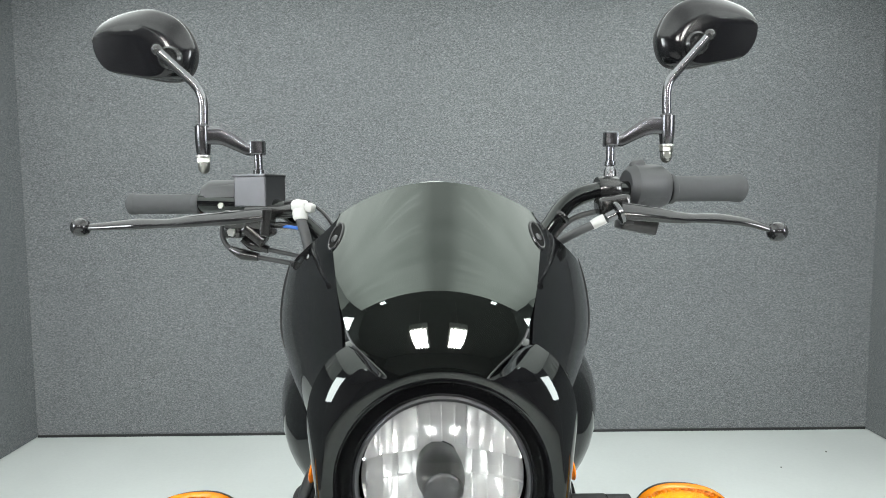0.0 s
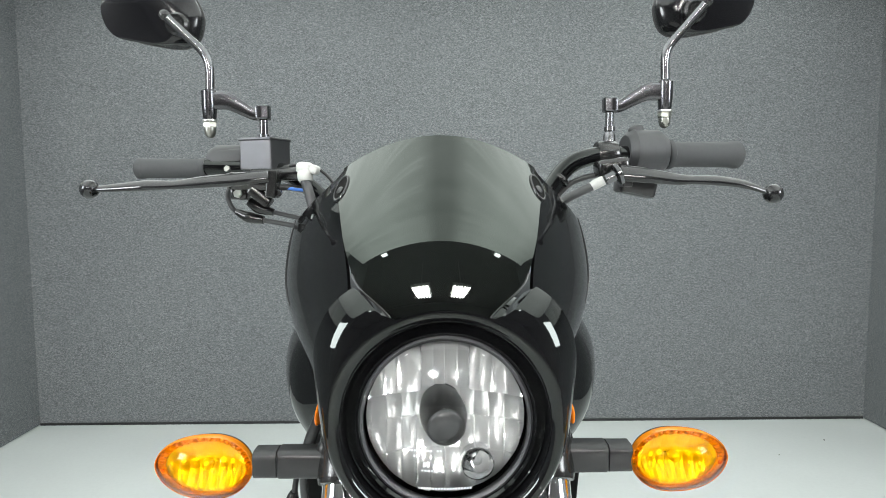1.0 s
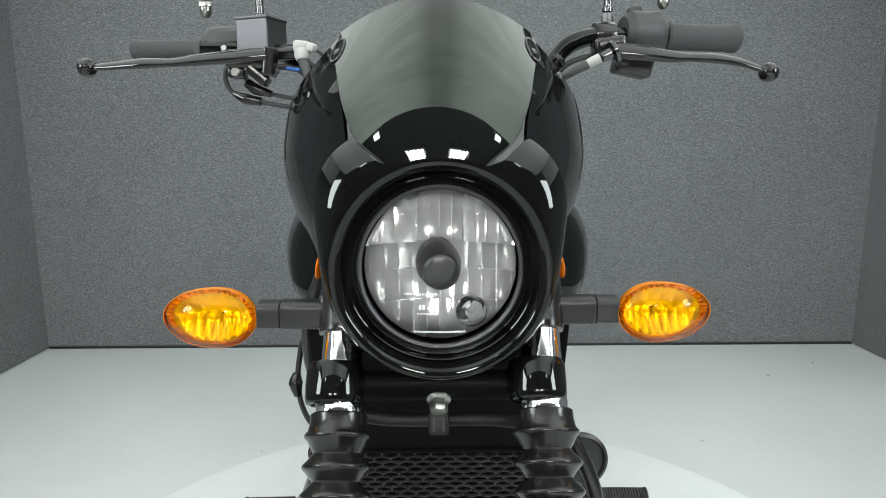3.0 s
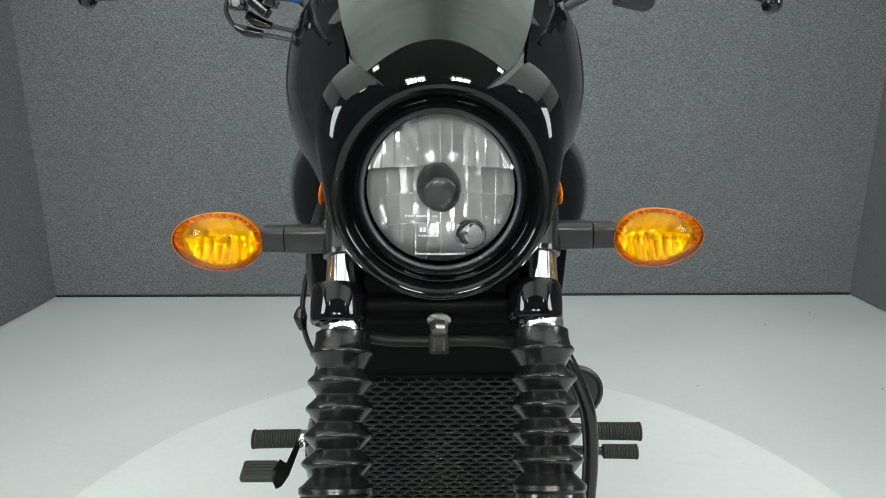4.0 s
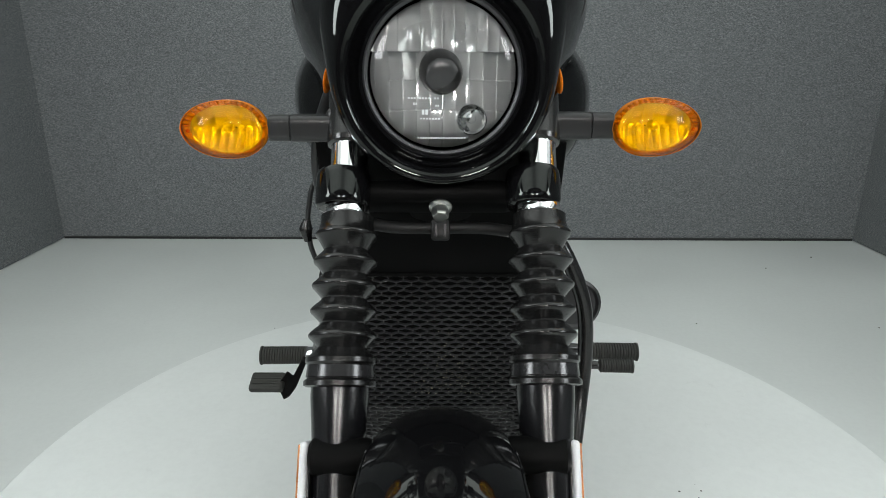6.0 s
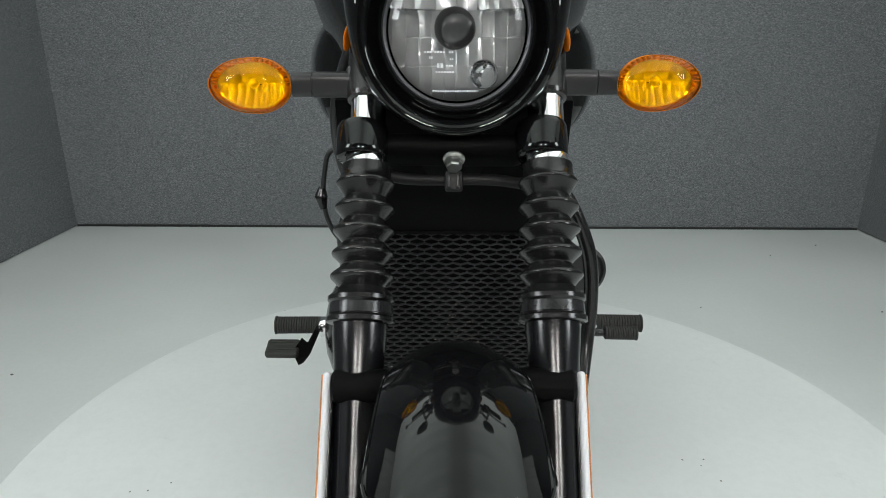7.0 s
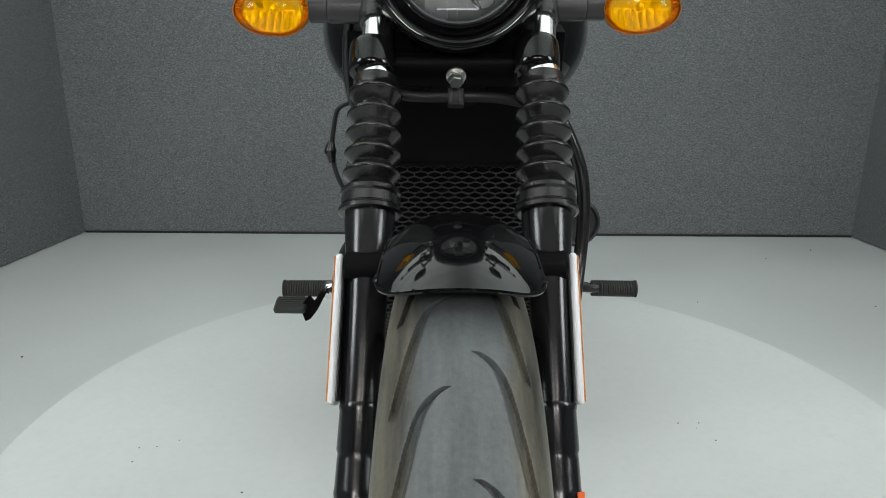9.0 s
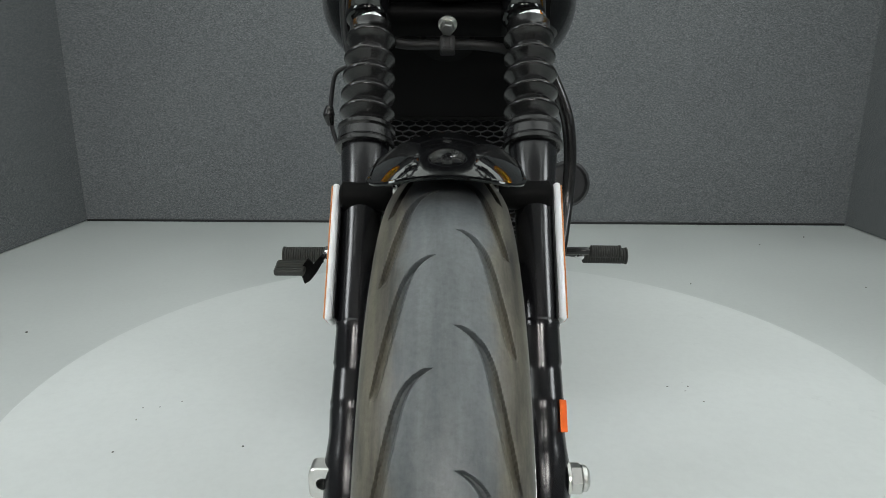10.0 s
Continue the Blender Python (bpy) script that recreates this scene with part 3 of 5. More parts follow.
# lower fork clamp
clamp = new("fork_clamp")
clamp.parent = bike
tagged(clamp, "gloss black lower fork clamp with bolts")
for s in (-1, 1):
    part("clamp_eye", lathe(fork_at(s, 0.8178), UP, [(0.0215, 0), (0.0248, 0.001), (0.0262, 0.003), (0.0267, 0.008), (0.0269, 0.018), (0.0267, 0.03), (0.026, 0.035), (0.0245, 0.0375), (0.021, 0.0385)], 48), GLOSS, clamp)
mid = (fork_at(-1, 0.834) + fork_at(1, 0.834)) / 2
tilt = Matrix.Rotation(radians(-RAKE), 4, "X")
part("crossbar", box((0.16, 0.05, 0.024), Matrix.Translation(mid + UP * 0.002 + FWD * -0.026) @ tilt, 0.011, 4), MATT, clamp)
bolt_at = Vector((0.0, 0.899, 0.816))
down = Vector((0, -0.83, -0.56))
part("flange_bolt", join(lathe(bolt_at, down, [(0.0105, 0), (0.0117, 0.0008), (0.0115, 0.0022), (0.009, 0.0036)], 28), hexagon(bolt_at + down * 0.003, down, 0.0086, 0.012)), STEEL, clamp, "bright flange bolt")

hose = part("brake_hose", tube([(-0.075, 0.905, 0.797), (-0.05, 0.905, 0.7925), (-0.02, 0.904, 0.792), (0.02, 0.904, 0.7925), (0.05, 0.906, 0.791), (0.078, 0.91, 0.786)], 0.0062, 14), HOSE, bike, "black rubber hose across the clamp")
clip = part("hose_clip", join(box((0.019, 0.018, 0.021), pose(0, 0.9, 0.791, -20), 0.003), box((0.008, 0.004, 0.026), pose(0, 0.908, 0.803, -20), 0.001)), HOSE, hose)
for dx in (-0.0045, 0.0045):
    part("clip_slot", box((0.0025, 0.002, 0.012), pose(dx, 0.8905, 0.7935, -20), 0.0005), PLASTIC, hose)

# steering head and the panel below it
neck = part("steering_head", join(lathe((0, 0.985, 0.835), UP, [(0.034, -0.05), (0.036, -0.04), (0.036, 0.1), (0.03, 0.16)], 36)), MATT, bike, "black steering head")


# radiator with its honeycomb guard
rad = new("radiator")
rad.parent = bike
tagged(rad, "black radiator behind a honeycomb guard")
RTOP = Vector((0, 1.026, 0.697))
RLEAN = Matrix.Translation(RTOP) @ pose(0, 0, 0, 17)
R_W, R_H = 0.27, 0.33
part("core", box((R_W - 0.01, 0.03, R_H), RLEAN @ pose(0, 0.032, -R_H / 2), 0.003), material("radiator_core", (0.004, 0.004, 0.004), 0.7, spec=0.08), rad)


def honeycomb(w, h, cell, rise, side, bar, depth):
    """Wide six-sided cells, point up, with real bars between them. rise: from row to row; side: the upright bar."""
    bm = bmesh.new()
    rows, cols = int(h / rise) + 1, int(w / cell) + 2
    top = rise - side / 2
    for j in range(rows):
        for i in range(cols):
            cx = -w / 2 + (i + (0.5 if j % 2 else 0)) * cell
            cz = -j * rise
            if abs(cx) > w / 2:
                continue
            outer = [(0, top), (cell / 2, side / 2), (cell / 2, -side / 2), (0, -top), (-cell / 2, -side / 2), (-cell / 2, side / 2)]
            rings = []
            for shrink, y in ((0.0, 0.0), (bar, 0.0), (bar, depth)):
                rings.append([bm.verts.new((cx + x * (1 - 2 * shrink / cell), y, cz + z * (1 - 1.15 * shrink / top))) for x, z in outer])
            for a, b in zip(rings, rings[1:]):
                for k in range(6):
                    bm.faces.new((a[k], a[(k + 1) % 6], b[(k + 1) % 6], b[k]))
    bmesh.ops.remove_doubles(bm, verts=bm.verts[:], dist=0.00005)
    return bm


grid = honeycomb(R_W, R_H, 0.0194, 0.0081, 0.0049, 0.00045, 0.004)
bmesh.ops.transform(grid, matrix=RLEAN @ pose(0, 0.002, -0.01), verts=grid.verts)
part("honeycomb_guard", grid, GUARD, rad, "black honeycomb plastic guard", 20)
part("top_tank", box((R_W + 0.004, 0.045, 0.18), RLEAN @ pose(0, 0.022, 0.0905), 0.002, 2), MATT, rad, "plain black panel over the guard")


def guard_specks():
    """Dried specks caught in the guard's lower middle."""
    rnd = random.Random(11)
    bm = bmesh.new()
    for k in range(150):
        s = 0.0002 + 0.0006 * rnd.random() ** 2
        extra = ball((0, 0, 0), (s * rnd.uniform(1, 2.2), 0.0005, s), 8)
        low = rnd.random() ** 0.5
        at = RLEAN @ pose(rnd.gauss(0.014, 0.014 + 0.016 * low), 0.0018, -0.08 - 0.14 * low, 0, rnd.uniform(-40, 40), 0)
        bmesh.ops.transform(extra, matrix=at, verts=extra.verts)
        bm = join(bm, extra)
    return bm


tagged(part("dried_specks", guard_specks(), SPECK, rad), "pale dried specks on the guard", "", "", "stuff")
part("top_rail", box((R_W + 0.01, 0.006, 0.006), RLEAN @ pose(0, 0.0, 0.0), 0.002, 2), MATT, rad)
for s in (-1, 1):
    part("side_tank", box((0.022, 0.05, R_H), RLEAN @ pose(s * (R_W / 2 + 0.008), 0.022, -R_H / 2), 0.006, 3), SATIN, rad)


# headlight
LAMP = Vector((0.002, 0.885, 0.943))
lamp = new("headlight")
lamp.parent = bike
tagged(lamp, "round clear headlight with a fluted mirror reflector")


def bowl():
    """The mirror bowl: a dish of upright bands, finely fluted over the lamp's middle and broader below it, with sharp seams between them."""
    bm = bmesh.new()
    nr, ns = 60, 300
    rnd = random.Random(8)
    tilts = [(rnd.uniform(-0.12, 0.12), rnd.uniform(-0.1, 0.1)) for k in range(60)]
    rows = []
    for i in range(nr + 1):
        r = 0.016 + 0.052 * i / nr
        row = []
        for j in range(ns):
            a = math.tau * j / ns
            x, z = r * math.sin(a), r * math.cos(a)
            upper = z > 0.02
            w = 0.0105 if upper else 0.0128
            band = math.floor(x / w)
            u = (x / w) % 1.0 - 0.5
            zone = 0 if upper else (1 if z > -0.006 else (2 if z > -0.034 else 3))
            mid = (0.044, 0.007, -0.02, -0.051)[zone]
            ta, tb = tilts[(band * 4 + zone + 28) % 60]
            deep = 0.02 * (1 - (r / 0.068) ** 2) + 0.009 if upper else 0.023 * (1 - (r / 0.068) ** 2) + 0.008
            deep += (0.0006 if upper else 0.0009) * (4 * u * u - 1) + ta * (1.8 if upper else 1.0) * u * w + (tb - (0.06 if upper else 0.0)) * (z - mid)
            if upper and abs(x) > 0.021:
                deep += 0.68 * (z - 0.036) - 0.1 * (abs(x) - 0.021)  # the outer upper bands lean to the lamps
            row.append(bm.verts.new(LAMP + Vector((x, deep + (0.0 if upper else 0.002) + 0.003, z))))
        rows.append(row)
    for p, q in zip(rows, rows[1:]):
        for j in range(ns):
            bm.faces.new((p[j], p[(j + 1) % ns], q[(j + 1) % ns], q[j]))
    return bm


part("reflector", bowl(), BOWLCOAT, lamp, "mirror-bright fluted reflector", 14)
AIM = Vector((0.1, -1, -0.13)).normalized()  # the shield points a little down
SHIELD = LAMP + Vector((-0.003, 0.02, 0.004))
shield = part("bulb_shield", lathe(SHIELD, AIM, [(0.0175, -0.012), (0.0195, 0.0), (0.0202, 0.008), (0.02, 0.016), (0.0185, 0.024), (0.017, 0.032), (0.0162, 0.035)], 40), SHIELDPAINT, lamp, "dark grey bulb shield")
part("shield_cap", lathe(SHIELD + AIM * 0.0345, AIM, [(0.016, 0), (0.0156, 0.0015), (0.014, 0.003), (0.007, 0.0042), (0.0001, 0.0045)], 40), worn("grey_bulb_cap", (0.03, 0.031, 0.032), 0.3, 200.0, 0.1, 0.0), shield, "dark grey domed cap")
part("shield_mount", lathe(SHIELD + Vector((0.0, 0.014, 0.004)), (0, -1, 0), [(0.0155, -0.01), (0.0155, 0.004), (0.0125, 0.006), (0.0115, 0.0)], 36), BLACKMETAL, shield, "black collar behind the shield")
pilot = LAMP + Vector((0.0275, 0.022, -0.041))
part("pilot_ring", lathe(pilot, (0, -1, 0), [(0.0115, -0.004), (0.0142, 0.0), (0.0145, 0.014), (0.0135, 0.0145), (0.0118, 0.003), (0.006, -0.001), (0.0001, -0.001)], 40, False), CHROME, lamp, "small mirror ring of the pilot lamp")
part("pilot_bulb", ball(pilot + Vector((0, -0.004, 0)), (0.0048, 0.008, 0.0048), 16), GLASS, lamp)


def dome(r, bulge, y):
    prof = []
    for k in range(13):
        t = k / 12
        prof.append((r * (1 - t) if k < 12 else 0.0001, bulge * (1 - (1 - t) ** 2.3)))
    return lathe(LAMP + Vector((0, y, 0)), (0, -1, 0), prof, 64, False)


lens = face_front(part("lens", dome(0.0695, 0.019, 0.002), GLASS, lamp, "clear domed lens"))
part("lens_rim", lathe(LAMP, (0, -1, 0), [(0.069, -0.004), (0.0735, 0.0), (0.0735, 0.003), (0.0715, 0.0045), (0.069, 0.003)], 72, False), STAINLESS, lamp, "thin grey metal rim")
part("inner_bezel", lathe(LAMP, (0, -1, 0), [(0.073, 0.002), (0.0765, 0.006), (0.0775, 0.004), (0.081, 0.001), (0.0835, 0.003), (0.086, 0.0)], 72, False), GLOSS, lamp, "gloss black stepped bezel")
part("lamp_back", lathe(LAMP + Vector((0, 0.001, 0)), (0, 1, 0), [(0.074, 0), (0.076, 0.01), (0.07, 0.05), (0.05, 0.07), (0.0001, 0.072)], 48, False), SATIN, lamp)

for z, x0, x1, h in ((-0.0195, -0.032, -0.024, 0.0016), (-0.0195, -0.022, -0.011, 0.0016), (-0.0195, -0.008, -0.003, 0.0016), (-0.0245, -0.027, -0.023, 0.0022), (-0.026, -0.007, -0.003, 0.0016), (-0.032, -0.0195, -0.013, 0.0045), (-0.032, -0.011, -0.003, 0.0016), (-0.038, -0.021, -0.002, 0.0015), (-0.0565, -0.024, 0.022, 0.0017)):
    n = max(2, int((x1 - x0) / 0.0024))
    for k in range(n):
        xa = x0 + (x1 - x0) * k / n
        rr = math.hypot(xa, z) / 0.0695
        y = 0.002 - 0.019 * (1 - rr ** 2.3) - 0.0004
        part("etched_bar", box(((x1 - x0) / n * 0.7, 0.0003, h), Matrix.Translation(LAMP + Vector((xa + (x1 - x0) / n / 2, y, z)))), ETCH, lens)


# fairing: nacelle, screen and side panels
fairing = new("headlight_fairing")
fairing.parent = bike
tagged(fairing, "gloss black headlight fairing with a low screen")


# degrees from the top, radius at which the nacelle's section is cut
NACELLE_CUT = ((0, 0.0975), (20, 0.098), (24, 0.0988), (29.5, 0.1085), (33.7, 0.137), (34.5, 0.2), (180, 0.2))
# degrees from the top, full radius of the section, how far it runs back and the angle through which it rolls over
NACELLE_EDGE = ((0, 0.137, 0.026, 46), (33.7, 0.137, 0.026, 46), (40, 0.1375, 0.0255, 46), (47, 0.136, 0.0245, 46), (55, 0.1315, 0.023, 47), (62, 0.126, 0.0235, 50), (68, 0.121, 0.026, 55), (80, 0.114, 0.038, 68), (93, 0.11, 0.052, 80), (130, 0.1062, 0.0605, 88), (180, 0.105, 0.06, 88))


def nacelle():
    """A ring round the lamp whose face rolls over to the rear, with raised shoulders beside the screen."""
    lip = ((0.0845, -0.001), (0.0858, -0.0085), (0.0885, -0.0125), (0.0915, -0.0146))
    r0, y0 = 0.0945, -0.0148
    n = 28
    columns = []
    for j in range(240):
        a = math.tau * j / 240
        d = math.degrees(min(a, math.tau - a))
        k = max(i for i in range(len(NACELLE_CUT) - 1) if NACELLE_CUT[i][0] <= d)
        (d0, c0), (d1, c1) = NACELLE_CUT[k:k + 2]
        cut = c0 + (c1 - c0) * (d - d0) / (d1 - d0)
        full, rise, roll = lerp_table(NACELLE_EDGE, d)
        roll = radians(roll)
        wide, deep = (full - r0) / math.sin(roll), rise / (1 - math.cos(roll))
        top = roll if cut >= full else math.asin((cut - r0) / wide)
        col = list(lip)
        for m in range(n + 1):
            p = top * m / n
            col.append((r0 + wide * math.sin(p), y0 + deep * (1 - math.cos(p))))
        r1, y1 = col[-1]
        col += [(r1 - 0.0008, y1 + 0.002), (r1 * 0.95, y1 + 0.02), (r1 * 0.88, y1 + 0.035)]
        columns.append([LAMP + Vector((r * math.sin(a), y, r * math.cos(a) - 0.001)) for r, y in col])
    return loft(columns, False, False, True)


part("nacelle", nacelle(), GLOSS, fairing, "gloss black headlight nacelle", 40)

# the screen's lean: height at the middle, metres back for each metre up
LEAN = ((0.9, 0.06), (0.98, 0.09), (1.02, 0.14), (1.03, 0.16), (1.04, 0.188), (1.048, 0.23), (1.055, 0.28), (1.065, 0.315), (1.078, 0.338), (1.087, 0.361), (1.098, 0.455), (1.11, 0.6), (1.125, 0.75), (1.16, 0.95), (1.2, 1.1))
# rows: height at the middle, half width of the screen, half width of all, rear
SHELL = ((0.90, 0.03, 0.149, 1.14), (0.95, 0.03, 0.163, 1.15), (1.0, 0.032, 0.175, 1.15), (1.03, 0.04, 0.181, 1.15), (1.045, 0.051, 0.183, 1.15), (1.06, 0.064, 0.186, 1.15),
         (1.074, 0.0735, 0.188, 1.15), (1.095, 0.0805, 0.19, 1.15), (1.116, 0.0865, 0.188, 1.146), (1.14, 0.092, 0.182, 1.137), (1.161, 0.0965, 0.173, 1.125), (1.178, 0.097, 0.162, 1.115), (1.19, 0.0945, 0.152, 1.105))
BOW = ((0.9, 1.2, 0.0), (1.03, 1.3, 10.0), (1.09, 1.45, 20.0), (1.19, 1.7, 15.0))


def middle_front():
    """How far forward the screen lies along its middle, by height."""
    y, rows = 0.0, []
    for k in range(121):
        z = 0.9 + 0.3 * k / 120
        rows.append((z, y))
        y += lerp_table(LEAN, z + 0.00125)[0] * 0.0025
    at = min(rows, key=lambda row: abs(row[0] - 1.03))[1]
    return [(z, y + 0.888 - at) for z, y in rows]


MIDDLE = middle_front()


def screen_point(s, x):
    k = (min(max(s, 0.9), 1.2) - 0.9) / 0.0025
    i = min(int(k), 119)
    yf = MIDDLE[i][1] + (MIDDLE[i + 1][1] - MIDDLE[i][1]) * (k - i)
    c2, c4 = lerp_table(BOW, s)
    g = min(1.0, max(0.0, (s - 0.9) / 0.18))
    fall = (3.0 + 0.4 * max(0.0, s - 1.08) / 0.11) * g * g * (3 - 2 * g)
    return Vector((x - 0.0015, yf + c2 * x * x + c4 * x ** 4, s - fall * x * x))


def shell_point(s, u):
    """A point of the fairing's skin: s the height at the middle, u from -1 to 1 across; the screen's edge is at 0.6."""
    xe, w, yb = lerp_table(SHELL, s)
    v, sign = abs(u), (1 if u > 0 else -1)
    if v <= 0.6:
        return screen_point(s, xe * u / 0.6)
    t = (v - 0.6) / 0.4
    # below the screen's wide part the panel's inner line runs on behind the nacelle
    soft = 1.095 + 0.5 * (s - 1.095 + math.hypot(s - 1.095, 0.02))
    xe = lerp_table(SHELL, soft)[0]
    y0 = screen_point(soft, xe).y + 0.001
    z0 = screen_point(s, xe).z
    k = min(1.0, max(0.0, (s - 0.9) / 0.18))
    x1, y1 = xe + 0.69 * (w - xe), y0 + 0.41 * (yb - y0)
    x = xe * (1 - t) ** 2 + 2 * x1 * t * (1 - t) + w * t * t
    y = y0 * (1 - t) ** 2 + 2 * y1 * t * (1 - t) + yb * t * t
    return Vector((x * sign - 0.0015 - 0.003 * t, y, z0 - 0.25 * k * (y - y0)))


def shell_mesh(u0, u1, n, low, top, slant=0.0):
    rings = []
    for k in range(53):
        s = low + (top - low) * k / 52
        ring = []
        for j in range(n + 1):
            u = u0 + (u1 - u0) * j / n
            ring.append(shell_point(s - slant * max(0.0, (abs(u) - 0.6) / 0.4) ** 0.6 * k / 52, u))
        rings.append(ring)
    bm = loft(rings, False, False)
    bmesh.ops.recalc_face_normals(bm, faces=bm.faces[:])
    if sum(f.normal.y for f in bm.faces) > 0:
        bmesh.ops.reverse_faces(bm, faces=bm.faces[:])
    bmesh.ops.solidify(bm, geom=bm.faces[:], thickness=0.003)
    return bm


part("screen", shell_mesh(-0.6, 0.6, 48, 1.022, 1.19), SMOKED, fairing, "low smoked black screen", 40)
for side in (-1, 1):
    part("side_panel", shell_mesh(side * 0.6001, side * 1.0, 24, 0.9, 1.189, 0.035), GLOSS, fairing, "gloss black side panel", 40)


def shell_normal(s, u):
    p = shell_point(s, u)
    n = (shell_point(s + 0.002, u) - p).cross(shell_point(s, u + 0.01) - p).normalized()
    return p, (n if n.y < 0 else -n)


for side in (-1, 1):
    # a recessed fixing near the screen's shoulder: a dark oval pocket with a rounded rim and a screw in it
    p = screen_point(1.169, side * 0.0945)
    n = (screen_point(1.171, side * 0.0945) - p).cross(screen_point(1.169, side * 0.0945 + 0.002) - p).normalized()
    n = n if n.y < 0 else -n
    along_edge = (screen_point(1.185, side * 0.095) - screen_point(1.16, side * 0.103)).normalized()
    along_edge = (along_edge - n * along_edge.dot(n)).normalized()
    across = n.cross(along_edge)

    def oval(grow, lift):
        return [p + n * lift + along_edge * (0.0155 * grow * math.cos(g)) + across * (0.0075 * grow * math.sin(g)) for g in (math.tau * q / 36 for q in range(36))]
    pocket = loft([oval(1.08, -0.004), oval(1.08, 0.0006), oval(1.03, 0.0014), oval(0.96, 0.0016), oval(0.88, 0.0012), oval(0.84, 0.0002)], True, False)
    part("fixing_pocket", pocket, BLACKMETAL, fairing, "recessed black oval fixing", 30)
    # the pocket isn't sunk: a black disc gives the shade of its depth
    part("fixing_shade", loft([oval(0.87, -0.003), oval(0.87, 0.0005), oval(0.02, 0.0003)], True, True), MATT, fairing, "matt black disc standing for the shaded depth of the fixing", 30)
    part("fixing_screw", lathe(p + n * 0.0004 - along_edge * 0.003, n, [(0.004, 0), (0.004, 0.001), (0.0034, 0.0014), (0.0012, 0.0015)], 18), PLASTIC, fairing)
    seam = [shell_normal(1.165 - 0.1 * k / 10, side * (0.925 + 0.02 * math.sin(k / 10 * 3))) for k in range(11)]
    part("panel_seam", tube([p + n * 0.0002 for p, n in seam], [0.0006, 0.0013, 0.0013, 0.0013, 0.0006], 8, 3), PLASTIC, fairing)
    edge = [shell_normal(1.082 - 0.055 * k / 8, side * 0.598) for k in range(9)]
    part("screen_seam", tube([p + n * 0.0002 for p, n in edge], 0.0009, 8, 3), PLASTIC, fairing)
    part("side_marker", ball(LAMP + Vector((side * 0.1135, 0.045, -0.006)), (0.0028, 0.012, 0.0145), 20, pose(0, 0, 0, 12, side * -12, side * 10)), AMBERSOLID, fairing, "small amber side reflector")

part("speedometer", join(lathe((-0.004, 1.075, 1.153), (0, 0.55, 1), [(0.034, -0.03), (0.042, 0.0), (0.042, 0.018), (0.038, 0.024), (0.0001, 0.0245)], 40)), WHITEPL, bike, "pale round instrument behind the screen")


# turn signals
def rounded_bar(root, x0, x1, deep, high):
    """A bar along x with a rounded square section and softened ends."""
    rings = []
    for t, f in ((0, 0.95), (0.02, 1.0), (0.98, 1.0), (1, 0.95)):
        ring = []
        for k in range(40):
            ca, sa = math.cos(math.tau * k / 40), math.sin(math.tau * k / 40)
            ring.append(root + Vector((x0 + (x1 - x0) * t, f * deep / 2 * abs(ca) ** 0.5 * (1 if ca > 0 else -1), f * high / 2 * abs(sa) ** 0.5 * (1 if sa > 0 else -1))))
        rings.append(ring)
    return loft(rings)


